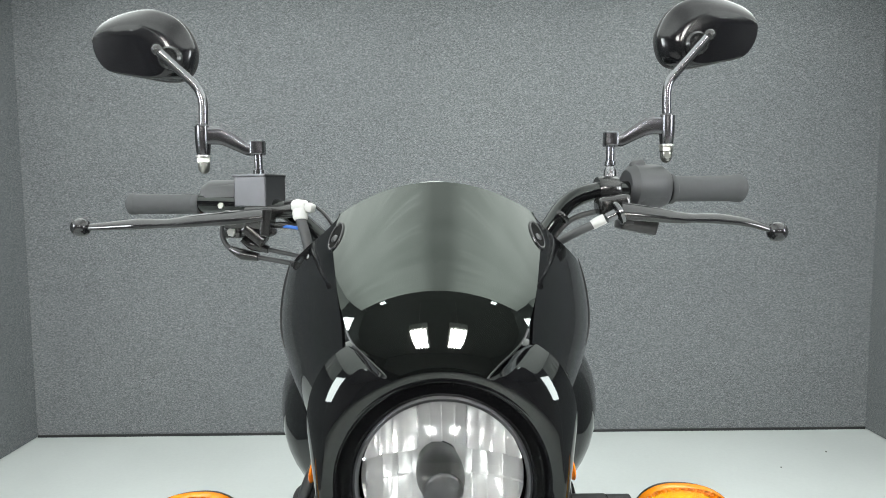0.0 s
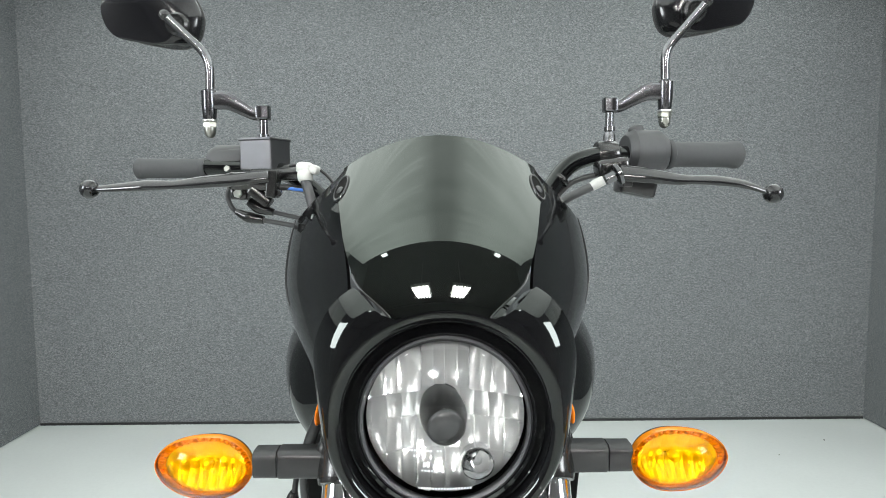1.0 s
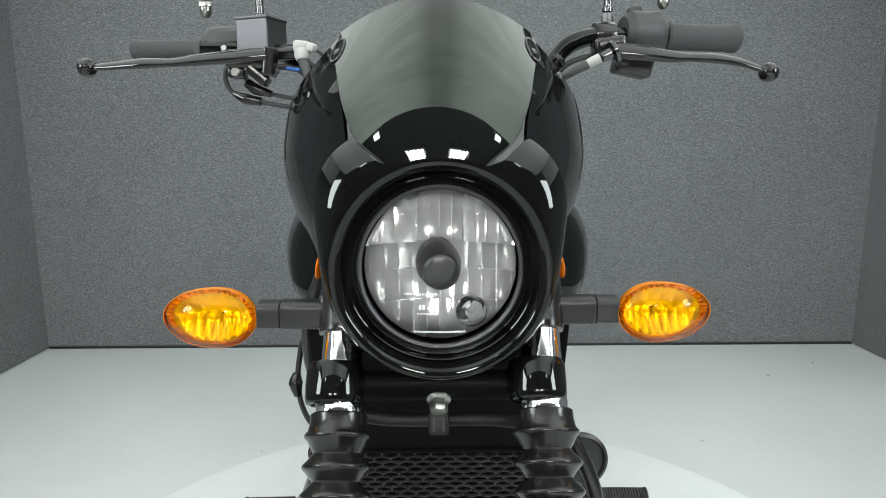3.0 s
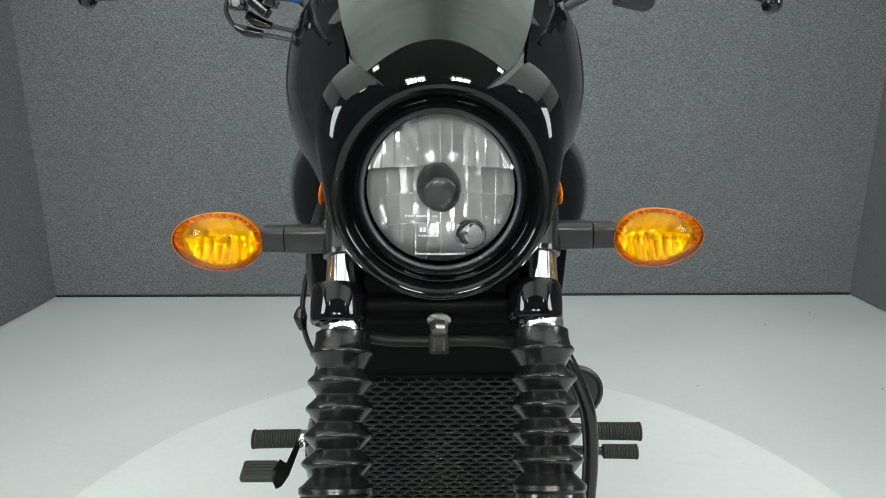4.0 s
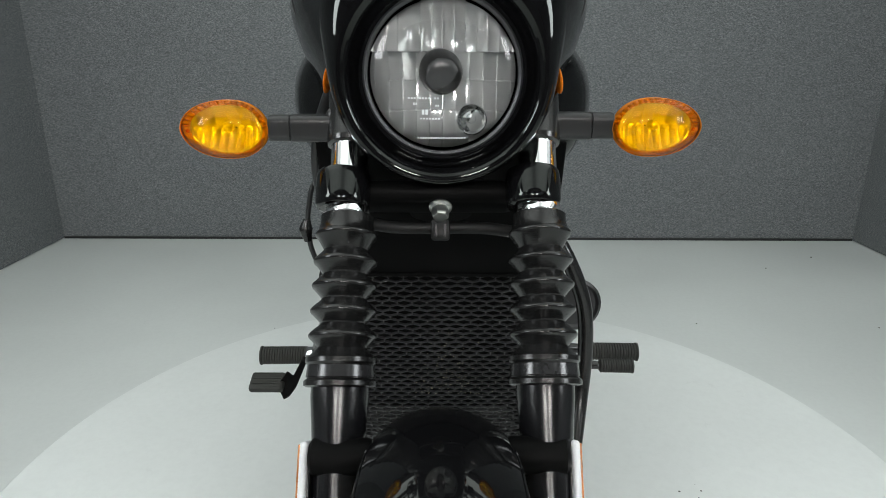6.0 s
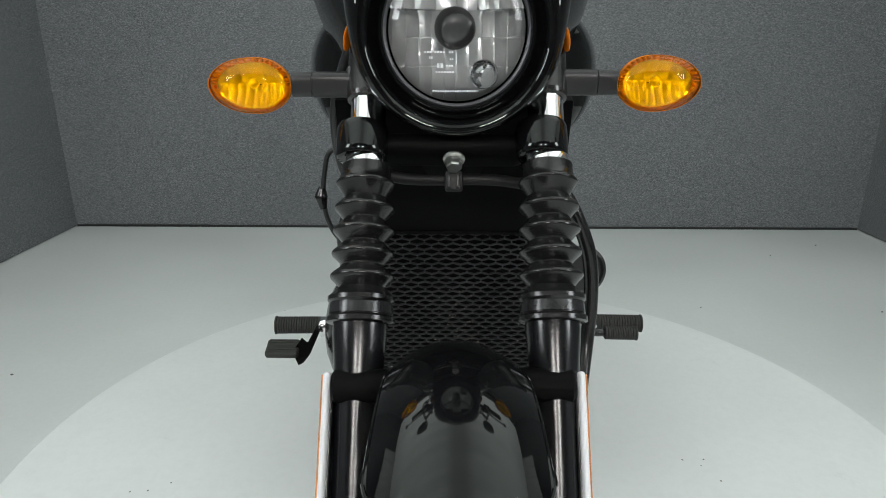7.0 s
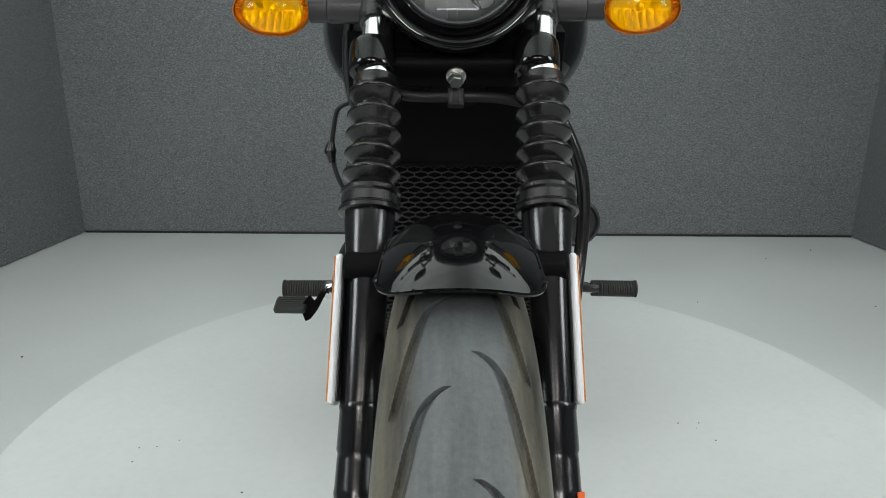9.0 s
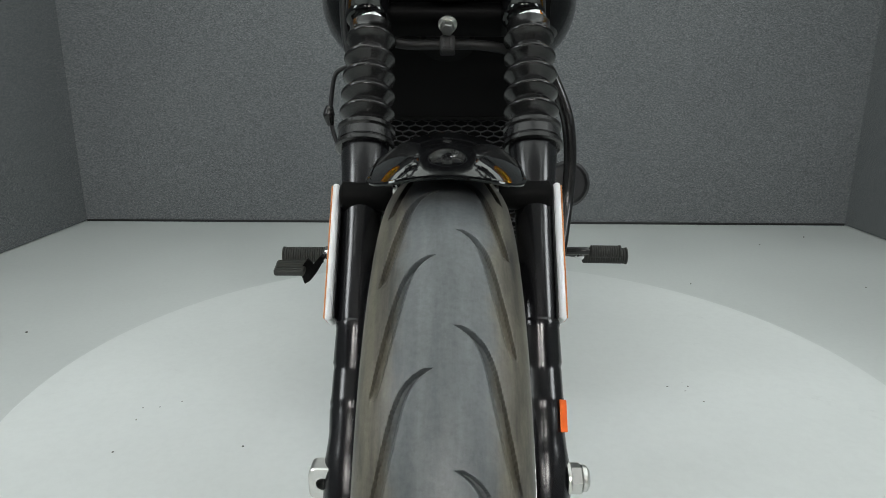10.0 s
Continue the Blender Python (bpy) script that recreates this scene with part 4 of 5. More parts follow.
def signal(side):
    thing = new("turn_signal")
    thing.parent = bike
    tagged(thing, "amber oval turn signal on a black stalk")
    c = Vector((-0.2168 if side < 0 else 0.2155, 0.921, 0.8885 if side < 0 else 0.8918))

    def at(g, f, y):
        """A point of the oval: g the angle round it, f the share of its size, y the depth."""
        ca, sa = math.cos(g), math.sin(g)
        x = f * ((0.0528 if ca > 0 else 0.0382) * ca) - 0.0073
        z = f * 0.0292 * max(0.0, 1 - abs(ca) ** 2.2) ** 0.54 * (1 if sa > 0 else -1)
        return c + Vector((side * x, y + 2.6 * max(0.0, x) ** 2, z))

    n = 240
    turn = [math.tau * (k + 0.5) / n for k in range(n)]
    dome = [[at(g, 0.975 * f, -0.002 - 0.016 * (1 - f ** 2.6)) for g in turn] for f in (1.0, 0.97, 0.92, 0.85, 0.75, 0.62, 0.48, 0.32, 0.16, 0.01)]
    face_front(part("amber_lens", loft(dome, True, False), AMBER, thing, "clear amber oval lens", 50))

    # the lens's moulded edge
    edge = [[at(g, f, y) for g in turn] for f, y in ((0.965, -0.0012), (0.975, -0.0026), (0.99, -0.0022), (1.0, 0.0005), (1.002, 0.003), (0.99, 0.006))]
    part("lens_edge", loft(edge, True, False), AMBERRIM, thing, "moulded amber lens edge", 30)
    back = [[at(g, f, y) for g in turn[::3]] for f, y in ((0.97, 0.004), (0.985, 0.007), (0.93, 0.012), (0.8, 0.017), (0.5, 0.021), (0.02, 0.022))]
    part("housing", loft(back, True, False), PLASTIC, thing, "", 50)
    # mirror dish: a bowl with upright flutes in its lower half
    dish = []
    for q in range(1, 41):
        f = q / 40
        ring = []
        for g in turn:
            p = at(g, 0.82 * f, 0.0)
            x, z = p.x - c.x, p.z - c.z
            low = min(1.0, max(0.0, (0.002 - z) / 0.004))
            u = (x / 0.0085) % 1.0 - 0.5
            flute = 0.0026 * (1 - 4 * u * u) * low + 0.0007 * (1 - low) * abs(math.sin(x * 260))
            inside = min(1.0, max(0.0, 8 * (1 - f)))
            ring.append(p + Vector((0, 0.0025 + 0.017 * (1 - f * f) - flute * inside, 0)))
        dish.append(ring)
    part("mirror_dish", loft(dish, True, False), DISHGLOW, thing, "fluted mirror dish", 25)
    # a border round the dish, ribbed along its upper half
    border = [[at(g, f, y - lift * abs(math.sin(19 * g)) * (1.0 if 0.1 < g < 3.04 else 0.15)) for g in turn] for f, y, lift in ((0.81, 0.003, 0.0), (0.825, 0.0015, 0.0028), (0.89, 0.0008, 0.004), (0.955, 0.0015, 0.0028), (0.97, 0.0025, 0.0))]
    part("ribbed_border", loft(border, True, False), BORDER, thing, "ribbed amber border", 20)
    part("bulb", ball(c + Vector((-side * 0.004, 0.004, 0.002)), (0.0055, 0.007, 0.0055), 18), DISHGLOW, thing, "small bright bulb")
    root = Vector((0, 0.932, c.z + 0.0005))
    part("stalk", rounded_bar(root, side * 0.0946, side * 0.1501, 0.0265, 0.027), STALK, thing, "matt black stalk")
    part("stalk_collar", rounded_bar(root, side * 0.1506, side * 0.1722, 0.0258, 0.0258), STALK, thing)
    part("lens_screw", lathe(c + Vector((side * 0.034, -0.0035, -0.001)), (side * 0.3, -1, 0), [(0.0018, 0), (0.0018, 0.001), (0.0008, 0.0014)], 12), AMBERSOLID, thing)
    part("ear", box((0.03, 0.05, 0.034), pose(side * 0.1, 0.945, 0.893), 0.008, 3), PLASTIC, thing)
    return thing


signal(-1)
signal(1)


# handlebar and what is on it
def lever(pts, radii, ball_r, parent):
    lv = part("lever", tube(pts, radii, 16, 8, 0.62), BLACKMETAL, parent, "black metal lever with a ball end")
    part("ball_end", ball(pts[-1], (ball_r,) * 3, 24), BLACKMETAL, lv)
    return lv


def acorn(at, parent):
    part("acorn_nut", join(hexagon(at, (0, 0, -1), 0.0085, 0.008), lathe(at + Vector((0, 0, -0.008)), (0, 0, -1), [(0.0074, 0), (0.0074, 0.0045), (0.0069, 0.0075), (0.0057, 0.0103), (0.0038, 0.0122), (0.0018, 0.0131), (0.0001, 0.0133)], 24)), BRASS, parent, "domed steel nut")
    part("nut_washer", lathe(at, (0, 0, 1), [(0.0095, 0), (0.0095, 0.002)], 20), STEEL, parent)


bars = new("handlebar")
bars.parent = bike
tagged(bars, "black handlebar with grips")
part("bar", tube([(-0.395, 1.205, 1.1695), (-0.3, 1.195, 1.17), (-0.21, 1.18, 1.165), (-0.175, 1.172, 1.15), (-0.14, 1.165, 1.12), (-0.1, 1.155, 1.075), (-0.06, 1.15, 1.055), (0.06, 1.15, 1.055), (0.1, 1.155, 1.085), (0.135, 1.16, 1.135), (0.16, 1.168, 1.166), (0.195, 1.176, 1.181), (0.24, 1.185, 1.183), (0.31, 1.2, 1.184), (0.4, 1.22, 1.185)], 0.0112, 18), GLOSS, bars, "gloss black steel tube")
part("grip", lathe((-0.302, 1.1955, 1.1685), (-1, 0.1, 0.01), [(0.0125, 0), (0.0135, 0.001), (0.0135, 0.006), (0.0126, 0.008), (0.0127, 0.05), (0.0128, 0.085), (0.0138, 0.088), (0.0138, 0.093), (0.0115, 0.095)], 32), GRIPRUBBER, bars, "worn grey-black rubber grip")
part("grip", lathe((0.301, 1.2, 1.184), (1, 0.18, 0.005), [(0.0185, -0.006), (0.0195, -0.004), (0.0195, 0.0), (0.0165, 0.002), (0.0168, 0.06), (0.0172, 0.088), (0.0185, 0.091), (0.0185, 0.098), (0.016, 0.101)], 32), GRIPRUBBER, bars, "worn grey-black rubber grip")

# brake side
brake = new("brake_master_cylinder")
brake.parent = bike
tagged(brake, "brake lever and square fluid reservoir")
part("reservoir", box((0.046, 0.044, 0.038), pose(-0.2235, 1.185, 1.184, 0, 0, -20), 0.0016, 2), STAINLESS, brake, "square dark alloy fluid reservoir")
part("reservoir_lid", box((0.048, 0.046, 0.004), pose(-0.2235, 1.185, 1.2035, 0, 0, -20), 0.0012, 2), STAINLESS, brake)
part("cylinder_body", tube([(-0.235, 1.165, 1.158), (-0.2, 1.16, 1.159), (-0.172, 1.156, 1.16)], 0.0085, 18, 4), SATIN, brake)
part("perch", box((0.05, 0.03, 0.022), pose(-0.232, 1.15, 1.15, 0, 2, 4), 0.004, 2), SATIN, brake)
part("lever_bracket", join(box((0.012, 0.026, 0.034), pose(-0.203, 1.142, 1.147, 0, 6, 0), 0.002), box((0.03, 0.02, 0.012), pose(-0.22, 1.145, 1.132, 0, 40, 0), 0.002), box((0.02, 0.02, 0.016), pose(-0.246, 1.15, 1.136), 0.003)), SATIN, brake)
part("switch_bolt", hexagon((-0.246, 1.142, 1.1355), (0, -1, 0), 0.0055, 0.005), STEEL, brake)
part("pivot_bolt", hexagon((-0.196, 1.14, 1.136), (0, -1, 0), 0.0045, 0.004), DARKCHROME, brake)
lever([(-0.206, 1.135, 1.156), (-0.24, 1.134, 1.153), (-0.29, 1.138, 1.1495), (-0.325, 1.14, 1.1465), (-0.36, 1.142, 1.146), (-0.40, 1.147, 1.1435), (-0.431, 1.15, 1.142)], [0.0095, 0.0105, 0.009, 0.0064, 0.0082, 0.0062, 0.004], 0.0116, brake)
part("throttle_housing", join(box((0.06, 0.046, 0.04), pose(-0.27, 1.206, 1.1745, 0, 0, -6), 0.014, 4), lathe((-0.236, 1.206, 1.178), (-1, 0, 0), [(0.017, 0), (0.022, 0.008), (0.021, 0.056), (0.0145, 0.066)], 28)), GREYPLASTIC, brake, "dusty black throttle housing")
part("perch_bolt", hexagon((-0.266, 1.166, 1.166), (0, -1, 0.3), 0.0042, 0.004), BRASS, brake)
banjo = join(box((0.019, 0.015, 0.0135), pose(-0.166, 1.148, 1.1665, 8, 6, -12), 0.004, 2), box((0.011, 0.012, 0.011), pose(-0.153, 1.143, 1.164, 0, 20, -18), 0.003, 2),
             lathe((-0.1655, 1.146, 1.162), (0.12, -0.25, -1), [(0.0088, 0), (0.0095, 0.004), (0.0092, 0.009), (0.0078, 0.013)], 18))
part("banjo", banjo, WHITEPL, brake, "pale banjo fitting wrapped in tape")
part("brake_line", tube([(-0.165, 1.143, 1.152), (-0.159, 1.138, 1.135), (-0.153, 1.135, 1.11), (-0.148, 1.138, 1.08), (-0.14, 1.145, 1.05)], 0.0062, 14), GREYPLASTIC, brake, "grey braided brake line")
part("switch_wire", tube([(-0.19, 1.17, 1.17), (-0.165, 1.172, 1.172), (-0.14, 1.17, 1.155), (-0.125, 1.17, 1.13)], 0.0022, 8), PLASTIC, brake)
part("blue_tie", box((0.025, 0.006, 0.004), pose(-0.182, 1.155, 1.141, 0, 8, 0), 0.001), BLUE, brake, "bright blue plastic tab")
part("switch_lead", tube([(-0.205, 1.15, 1.142), (-0.19, 1.155, 1.143), (-0.17, 1.16, 1.14)], 0.004, 10), PLASTIC, brake)
cable = part("throttle_cable", tube([(-0.268, 1.185, 1.15), (-0.2715, 1.18, 1.134), (-0.268, 1.18, 1.12), (-0.258, 1.18, 1.11), (-0.242, 1.178, 1.1045), (-0.212, 1.176, 1.099), (-0.178, 1.172, 1.093), (-0.14, 1.165, 1.085)], 0.0032, 10), GREYPLASTIC, bike, "thin throttle cable with a rubber sleeve")
part("cable_sleeve", tube([(-0.261, 1.18, 1.1125), (-0.245, 1.178, 1.1055), (-0.226, 1.177, 1.102)], [0.004, 0.0075, 0.0055], 12, 5), RUBBER, cable)
cable = part("throttle_cable", tube([(-0.245, 1.175, 1.135), (-0.24, 1.175, 1.123), (-0.226, 1.175, 1.115), (-0.205, 1.174, 1.11), (-0.178, 1.172, 1.104), (-0.13, 1.165, 1.092)], 0.0028, 10), GREYPLASTIC, bike, "thin throttle cable with a rubber sleeve")
part("cable_sleeve", tube([(-0.243, 1.175, 1.126), (-0.231, 1.175, 1.1175), (-0.212, 1.174, 1.1115)], [0.006, 0.0075, 0.0045], 12, 5), RUBBER, cable)

# clutch side
clutch = new("clutch_control")
clutch.parent = bike
tagged(clutch, "clutch lever with its cable and switch housing")
lever([(0.216, 1.128, 1.158), (0.245, 1.124, 1.155), (0.28, 1.12, 1.150), (0.3, 1.119, 1.149), (0.33, 1.12, 1.148), (0.365, 1.122, 1.143), (0.4, 1.125, 1.132)], [0.013, 0.0118, 0.0088, 0.0066, 0.0078, 0.0066, 0.0042], 0.0118, clutch)
part("perch", join(box((0.04, 0.034, 0.022), pose(0.212, 1.15, 1.165, 0, -8, 0), 0.006, 3), lathe((0.212, 1.183, 1.183), (1, 0.1, 0), [(0.016, -0.012), (0.0175, -0.008), (0.0175, 0.012), (0.016, 0.015)], 28)), SATIN, clutch)
part("switch_block", box((0.045, 0.035, 0.024), pose(0.243, 1.155, 1.143, 0, 12, 0), 0.004, 2), PLASTIC, clutch)
part("lever_stop", box((0.012, 0.02, 0.014), pose(0.225, 1.135, 1.148), 0.002), PLASTIC, clutch)
part("switch_housing", join(box((0.058, 0.05, 0.052), pose(0.268, 1.195, 1.186, 0, 3, 10), 0.018, 4), lathe((0.243, 1.19, 1.188), (1, 0.15, 0), [(0.02, -0.004), (0.028, 0.004), (0.027, 0.04), (0.02, 0.05)], 28)), GREYPLASTIC, clutch, "dusty black switch housing")
part("switch_button", box((0.02, 0.012, 0.016), pose(0.254, 1.19, 1.213, 0, -14, 0), 0.005, 3), GREYPLASTIC, clutch)
part("adjuster", join(lathe((0.213, 1.122, 1.157), (-0.86, 0, -0.42), [(0.0125, -0.001), (0.0135, 0.0), (0.0135, 0.004), (0.011, 0.005), (0.0065, 0.006), (0.006, 0.018)], 24)), DARKCHROME, clutch, "dark metal cable adjuster")
part("cable_boot", tube([(0.195, 1.1225, 1.149), (0.187, 1.1238, 1.145), (0.181, 1.1246, 1.1415)], [0.0058, 0.0062, 0.0058], 14, 4), WHITEPL, clutch, "pale plastic cable collar")
part("clutch_cable", tube([(0.182, 1.124, 1.142), (0.165, 1.127, 1.134), (0.148, 1.132, 1.124), (0.13, 1.14, 1.11), (0.11, 1.15, 1.09)], 0.0052, 12), GREYPLASTIC, clutch, "grey clutch cable")
part("second_cable", tube([(0.205, 1.16, 1.158), (0.18, 1.162, 1.153), (0.16, 1.165, 1.143), (0.14, 1.165, 1.12)], 0.0035, 10), PLASTIC, clutch)
part("cable_clamp", lathe((0.15, 1.164, 1.151), (0.6, 0.2, 0.75), [(0.0122, -0.003), (0.0128, -0.002), (0.0128, 0.002), (0.0122, 0.003)], 24), SATIN, clutch)


# mirrors: outline from the outer end's upper corner, outwards and up
MIRROR_EDGE = [(0.063, 0, 0.0284), (0.0672, 0, 0.0128), (0.0612, 0, -0.0112), (0.0432, 0, -0.0324), (0.0072, 0, -0.042), (-0.0328, 0, -0.0472), (-0.0568, 0, -0.0384), (-0.0664, 0, -0.0132), (-0.0628, 0, 0.0068), (-0.0488, 0, 0.0288), (-0.0288, 0, 0.042), (-0.0048, 0, 0.0476), (0.0312, 0, 0.042)]


def mirror(side, arm_in, arm_out, stem, head):
    thing = new("mirror")
    thing.parent = bike
    tagged(thing, "black rear-view mirror on a bent stem")
    a, b = Vector(arm_in), Vector(arm_out)
    part("post", lathe(a + Vector((0, 0, 0.004)), (0, 0, -1), [(0.0052, 0), (0.0052, 0.03), (0.0068, 0.031), (0.0068, 0.036), (0.0052, 0.037), (0.0075, 0.042), (0.0085, 0.056)], 20), DARKCHROME, thing)
    d = b - a
    pts = [a, a + d * 0.18 + Vector((0, 0, -0.0035)), a + d * 0.42 + Vector((0, 0, 0.002)), a + d * 0.7 + Vector((0, 0, 0.0065)), b + Vector((0, 0, 0.001))]
    path = smooth_path(pts, 6)
    rings = []
    for k, q in enumerate(path):
        f = k / (len(path) - 1)
        half = 0.007 + 0.0046 * math.sin(min(1.0, f * 1.25) * math.pi / 2) ** 2
        rings.append([q + Vector((0, 0.0062 * abs(math.sin(g)) ** 0.5 * (1 if math.sin(g) > 0 else -1), half * abs(math.cos(g)) ** 0.55 * (1 if math.cos(g) > 0 else -1))) for g in (math.tau * m / 24 for m in range(24))])
    arm = join(loft(rings), box((0.0165, 0.017, 0.0185), pose(*(a + Vector((0, 0, 0.001)))), 0.002, 2), lathe(b + Vector((0, 0, -0.022)), (0, 0, 1), [(0.0075, 0), (0.0085, 0.004), (0.0096, 0.018), (0.0096, 0.036), (0.0078, 0.038)], 24))
    part("arm", arm, ARMALLOY, thing, "dark polished metal arm")
    acorn(b + Vector((0, 0, -0.024)), thing)
    part("stem", tube(stem, 0.0055, 16, 6), DARKCHROME, thing, "dark polished bent stem")
    part("stem_collar", lathe(Vector(stem[0]) + Vector((0, 0, 0.002)), (0, 0, 1), [(0.0075, 0), (0.0075, 0.003)], 20), DARKCHROME, thing)
    h = Vector(head)
    outline = smooth_path(MIRROR_EDGE[-1:] + MIRROR_EDGE + MIRROR_EDGE[:2], 5)[5:-5]

    def ring(inner, scale, y):
        pts = []
        for q in outline[:-1]:
            u, v = q.x * 0.91, q.z * 0.95
            if inner:
                u, v = -0.037 + (u + 0.0664) * 0.767, -0.0455 + (v + 0.0472) * 0.712
                u, v = 0.014 + (u - 0.014) * scale, 0.006 + (v - 0.006) * scale
            else:
                u, v = u * scale, v * scale
            pts.append(h + Vector((side * u, y + (-0.06 * (v - 0.022) if inner else 0.0), v)))
        return pts

    def between(f):
        y = 1 - (1 - f) ** 1.7
        return [a.lerp(c, f) + Vector((0, (y - f) * (c.y - a.y), 0)) for a, c in zip(ring(False, 0.985, -0.003), ring(True, 1.03, -0.0185))]
    shell = loft([ring(False, 0.98, 0.012), ring(False, 1.0, 0.008), ring(False, 1.0, 0.002)] + [between(f) for f in (0, 0.15, 0.3, 0.45, 0.6, 0.75, 0.88, 1.0)] + [ring(True, 1.01, -0.0198), ring(True, 0.985, -0.0202), ring(True, 0.6, -0.0215), ring(True, 0.3, -0.0222), ring(True, 0.02, -0.0224)], True, True)
    part("mirror_shell", shell, MIRRORBACK, thing, "glossy black mirror back", 50)
    rim = ring(False, 0.985, 0.012)
    part("rim", tube(rim + rim[:1], 0.002, 8, 1), PLASTIC, thing)
    part("glass", loft([ring(False, 0.97, 0.0135), ring(False, 0.02, 0.0135)], True, False), REFLECT, thing, "mirror glass")
    joint = Vector(stem[-1])
    part("ball_joint", join(lathe(joint + Vector((-side * 0.008, 0.022, -0.006)), (0, -1, 0), [(0.015, 0), (0.0145, 0.006), (0.0115, 0.009), (0.008, 0.008)], 28), ball(joint, (0.0068,) * 3, 16)), SATIN, thing)
    return thing


mirror(-1, (-0.226, 1.19, 1.238), (-0.2945, 1.19, 1.252), [(-0.2935, 1.19, 1.262), (-0.2925, 1.19, 1.285), (-0.294, 1.19, 1.302), (-0.302, 1.19, 1.317), (-0.322, 1.186, 1.337), (-0.343, 1.18, 1.358)], (-0.3734, 1.224, 1.374))
mirror(1, (0.219, 1.19, 1.246), (0.29, 1.19, 1.262), [(0.29, 1.19, 1.272), (0.289, 1.19, 1.3), (0.291, 1.19, 1.315), (0.297, 1.19, 1.325), (0.317, 1.186, 1.349), (0.337, 1.18, 1.373)], (0.3477, 1.224, 1.3873))


# tank, engine and side covers
def tank_mesh():
    table = ((0.0, 0.05, 0.90, 0.06), (0.06, 0.16, 0.895, 0.12), (0.2, 0.207, 0.89, 0.14), (0.45, 0.228, 0.89, 0.15), (0.7, 0.21, 0.9, 0.14), (0.9, 0.13, 0.92, 0.1), (1.0, 0.06, 0.91, 0.05))
    rings = []
    for k in range(25):
        w, z, h = lerp_table(table, k / 24)
        y = 1.10 + 0.5 * k / 24
        ring = []
        for j in range(48):
            a = math.tau * j / 48
            c, s = math.cos(a), math.sin(a)
            ring.append(Vector((w * (abs(c) ** 0.8) * (1 if c > 0 else -1), y, z + h * (abs(s) ** 0.9) * (1 if s > 0 else -1) * (0.9 if s > 0 else 0.95))))
        rings.append(ring)
    return loft(rings)


part("fuel_tank", tank_mesh(), GLOSS, bike, "gloss black fuel tank", 60)
part("engine_block", join(box((0.26, 0.3, 0.3), pose(0, 1.27, 0.47), 0.03, 3), ball((-0.165, 1.36, 0.40), (0.079, 0.13, 0.13), 28), ball((0.15, 1.33, 0.42), (0.05, 0.13, 0.13), 24)), SATIN, bike, "black engine block")


def peg(side, tip, length, r, ribs, parent, name="foot_peg", label="ribbed black rubber foot peg"):
    tip = Vector(tip)
    prof = [(r * 0.7, 0), (r * 1.06, 0.001), (r * 1.06, 0.004), (r * 0.86, 0.005)]
    for k in range(ribs):
        h = 0.006 + (length - 0.008) * k / ribs
        w = (length - 0.008) / ribs
        prof += [(r * 0.86, h), (r, h + w * 0.2), (r, h + w * 0.7), (r * 0.86, h + w * 0.9)]
    prof += [(r * 0.6, length)]
    return part(name, lathe(tip, (-side, 0.03, 0), prof, 28), PEGRUBBER, parent, label)


pegs = new("foot_controls")
pegs.parent = bike
tagged(pegs, "rubber foot pegs with their pedals")
peg(-1, (-0.362, 1.417, 0.378), 0.095, 0.0178, 17, pegs)
peg(1, (0.4, 1.45, 0.372), 0.1, 0.0178, 17, pegs)
peg(1, (0.343, 1.296, 0.423), 0.062, 0.0125, 12, pegs, "shift_peg", "small ribbed rubber shifter peg")
part("peg_mount", tube([(-0.268, 1.42, 0.378), (-0.24, 1.42, 0.382), (-0.15, 1.4, 0.40)], [0.009, 0.01, 0.014], 14, 5), STEEL, pegs, "bright peg mount")
part("peg_mount", tube([(0.302, 1.452, 0.373), (0.27, 1.45, 0.38), (0.15, 1.42, 0.40)], [0.009, 0.01, 0.014], 14, 5), SATIN, pegs)
part("peg_bolt", lathe((0.291, 1.428, 0.3785), (0.1, -1, 0.25), [(0.0095, -0.004), (0.0105, 0.0), (0.0102, 0.004), (0.0085, 0.0075), (0.0055, 0.0095), (0.002, 0.0103)], 28), CHROME, pegs, "bright domed bolt")
block = box((0.022, 0.03, 0.034), pose(-0.258, 1.405, 0.381, 10, 0, 0), 0.005, 3)
part("peg_block", join(block, lathe((-0.258, 1.391, 0.384), (0, -1, 0.17), [(0.0085, -0.002), (0.0085, 0.006), (0.0065, 0.008), (0.003, 0.0082)], 24)), CHROME, pegs, "bright chrome block with a round bolt")
part("shift_arm", tube([(0.284, 1.297, 0.423), (0.27, 1.298, 0.424), (0.22, 1.31, 0.42), (0.16, 1.33, 0.42)], [0.006, 0.008, 0.008, 0.008], 12, 5), SATIN, pegs)
part("brake_pedal_pad", box((0.062, 0.04, 0.015), pose(-0.318, 1.305, 0.382, 20, 0, 0), 0.0055, 4), PEGRUBBER, pegs, "flat ribbed brake pedal pad")
for k in range(6):
    part("pad_rib", box((0.052, 0.0022, 0.003), pose(-0.318, 1.305, 0.382, 20, 0, 0) @ pose(0, -0.0145 + 0.0058 * k, 0.0075)), PEGRUBBER, pegs)
arm = [Vector(q) for q in ((-0.299, 1.297, 0.38), (-0.289, 1.297, 0.351), (-0.279, 1.299, 0.356), (-0.268, 1.31, 0.369), (-0.264, 1.39, 0.38), (-0.273, 1.39, 0.385), (-0.275, 1.31, 0.386), (-0.283, 1.299, 0.401))]
part("brake_pedal_arm", loft([arm, [q + Vector((0, 0.014, 0)) for q in arm]]), SATIN, pegs, "bent black pedal arm")

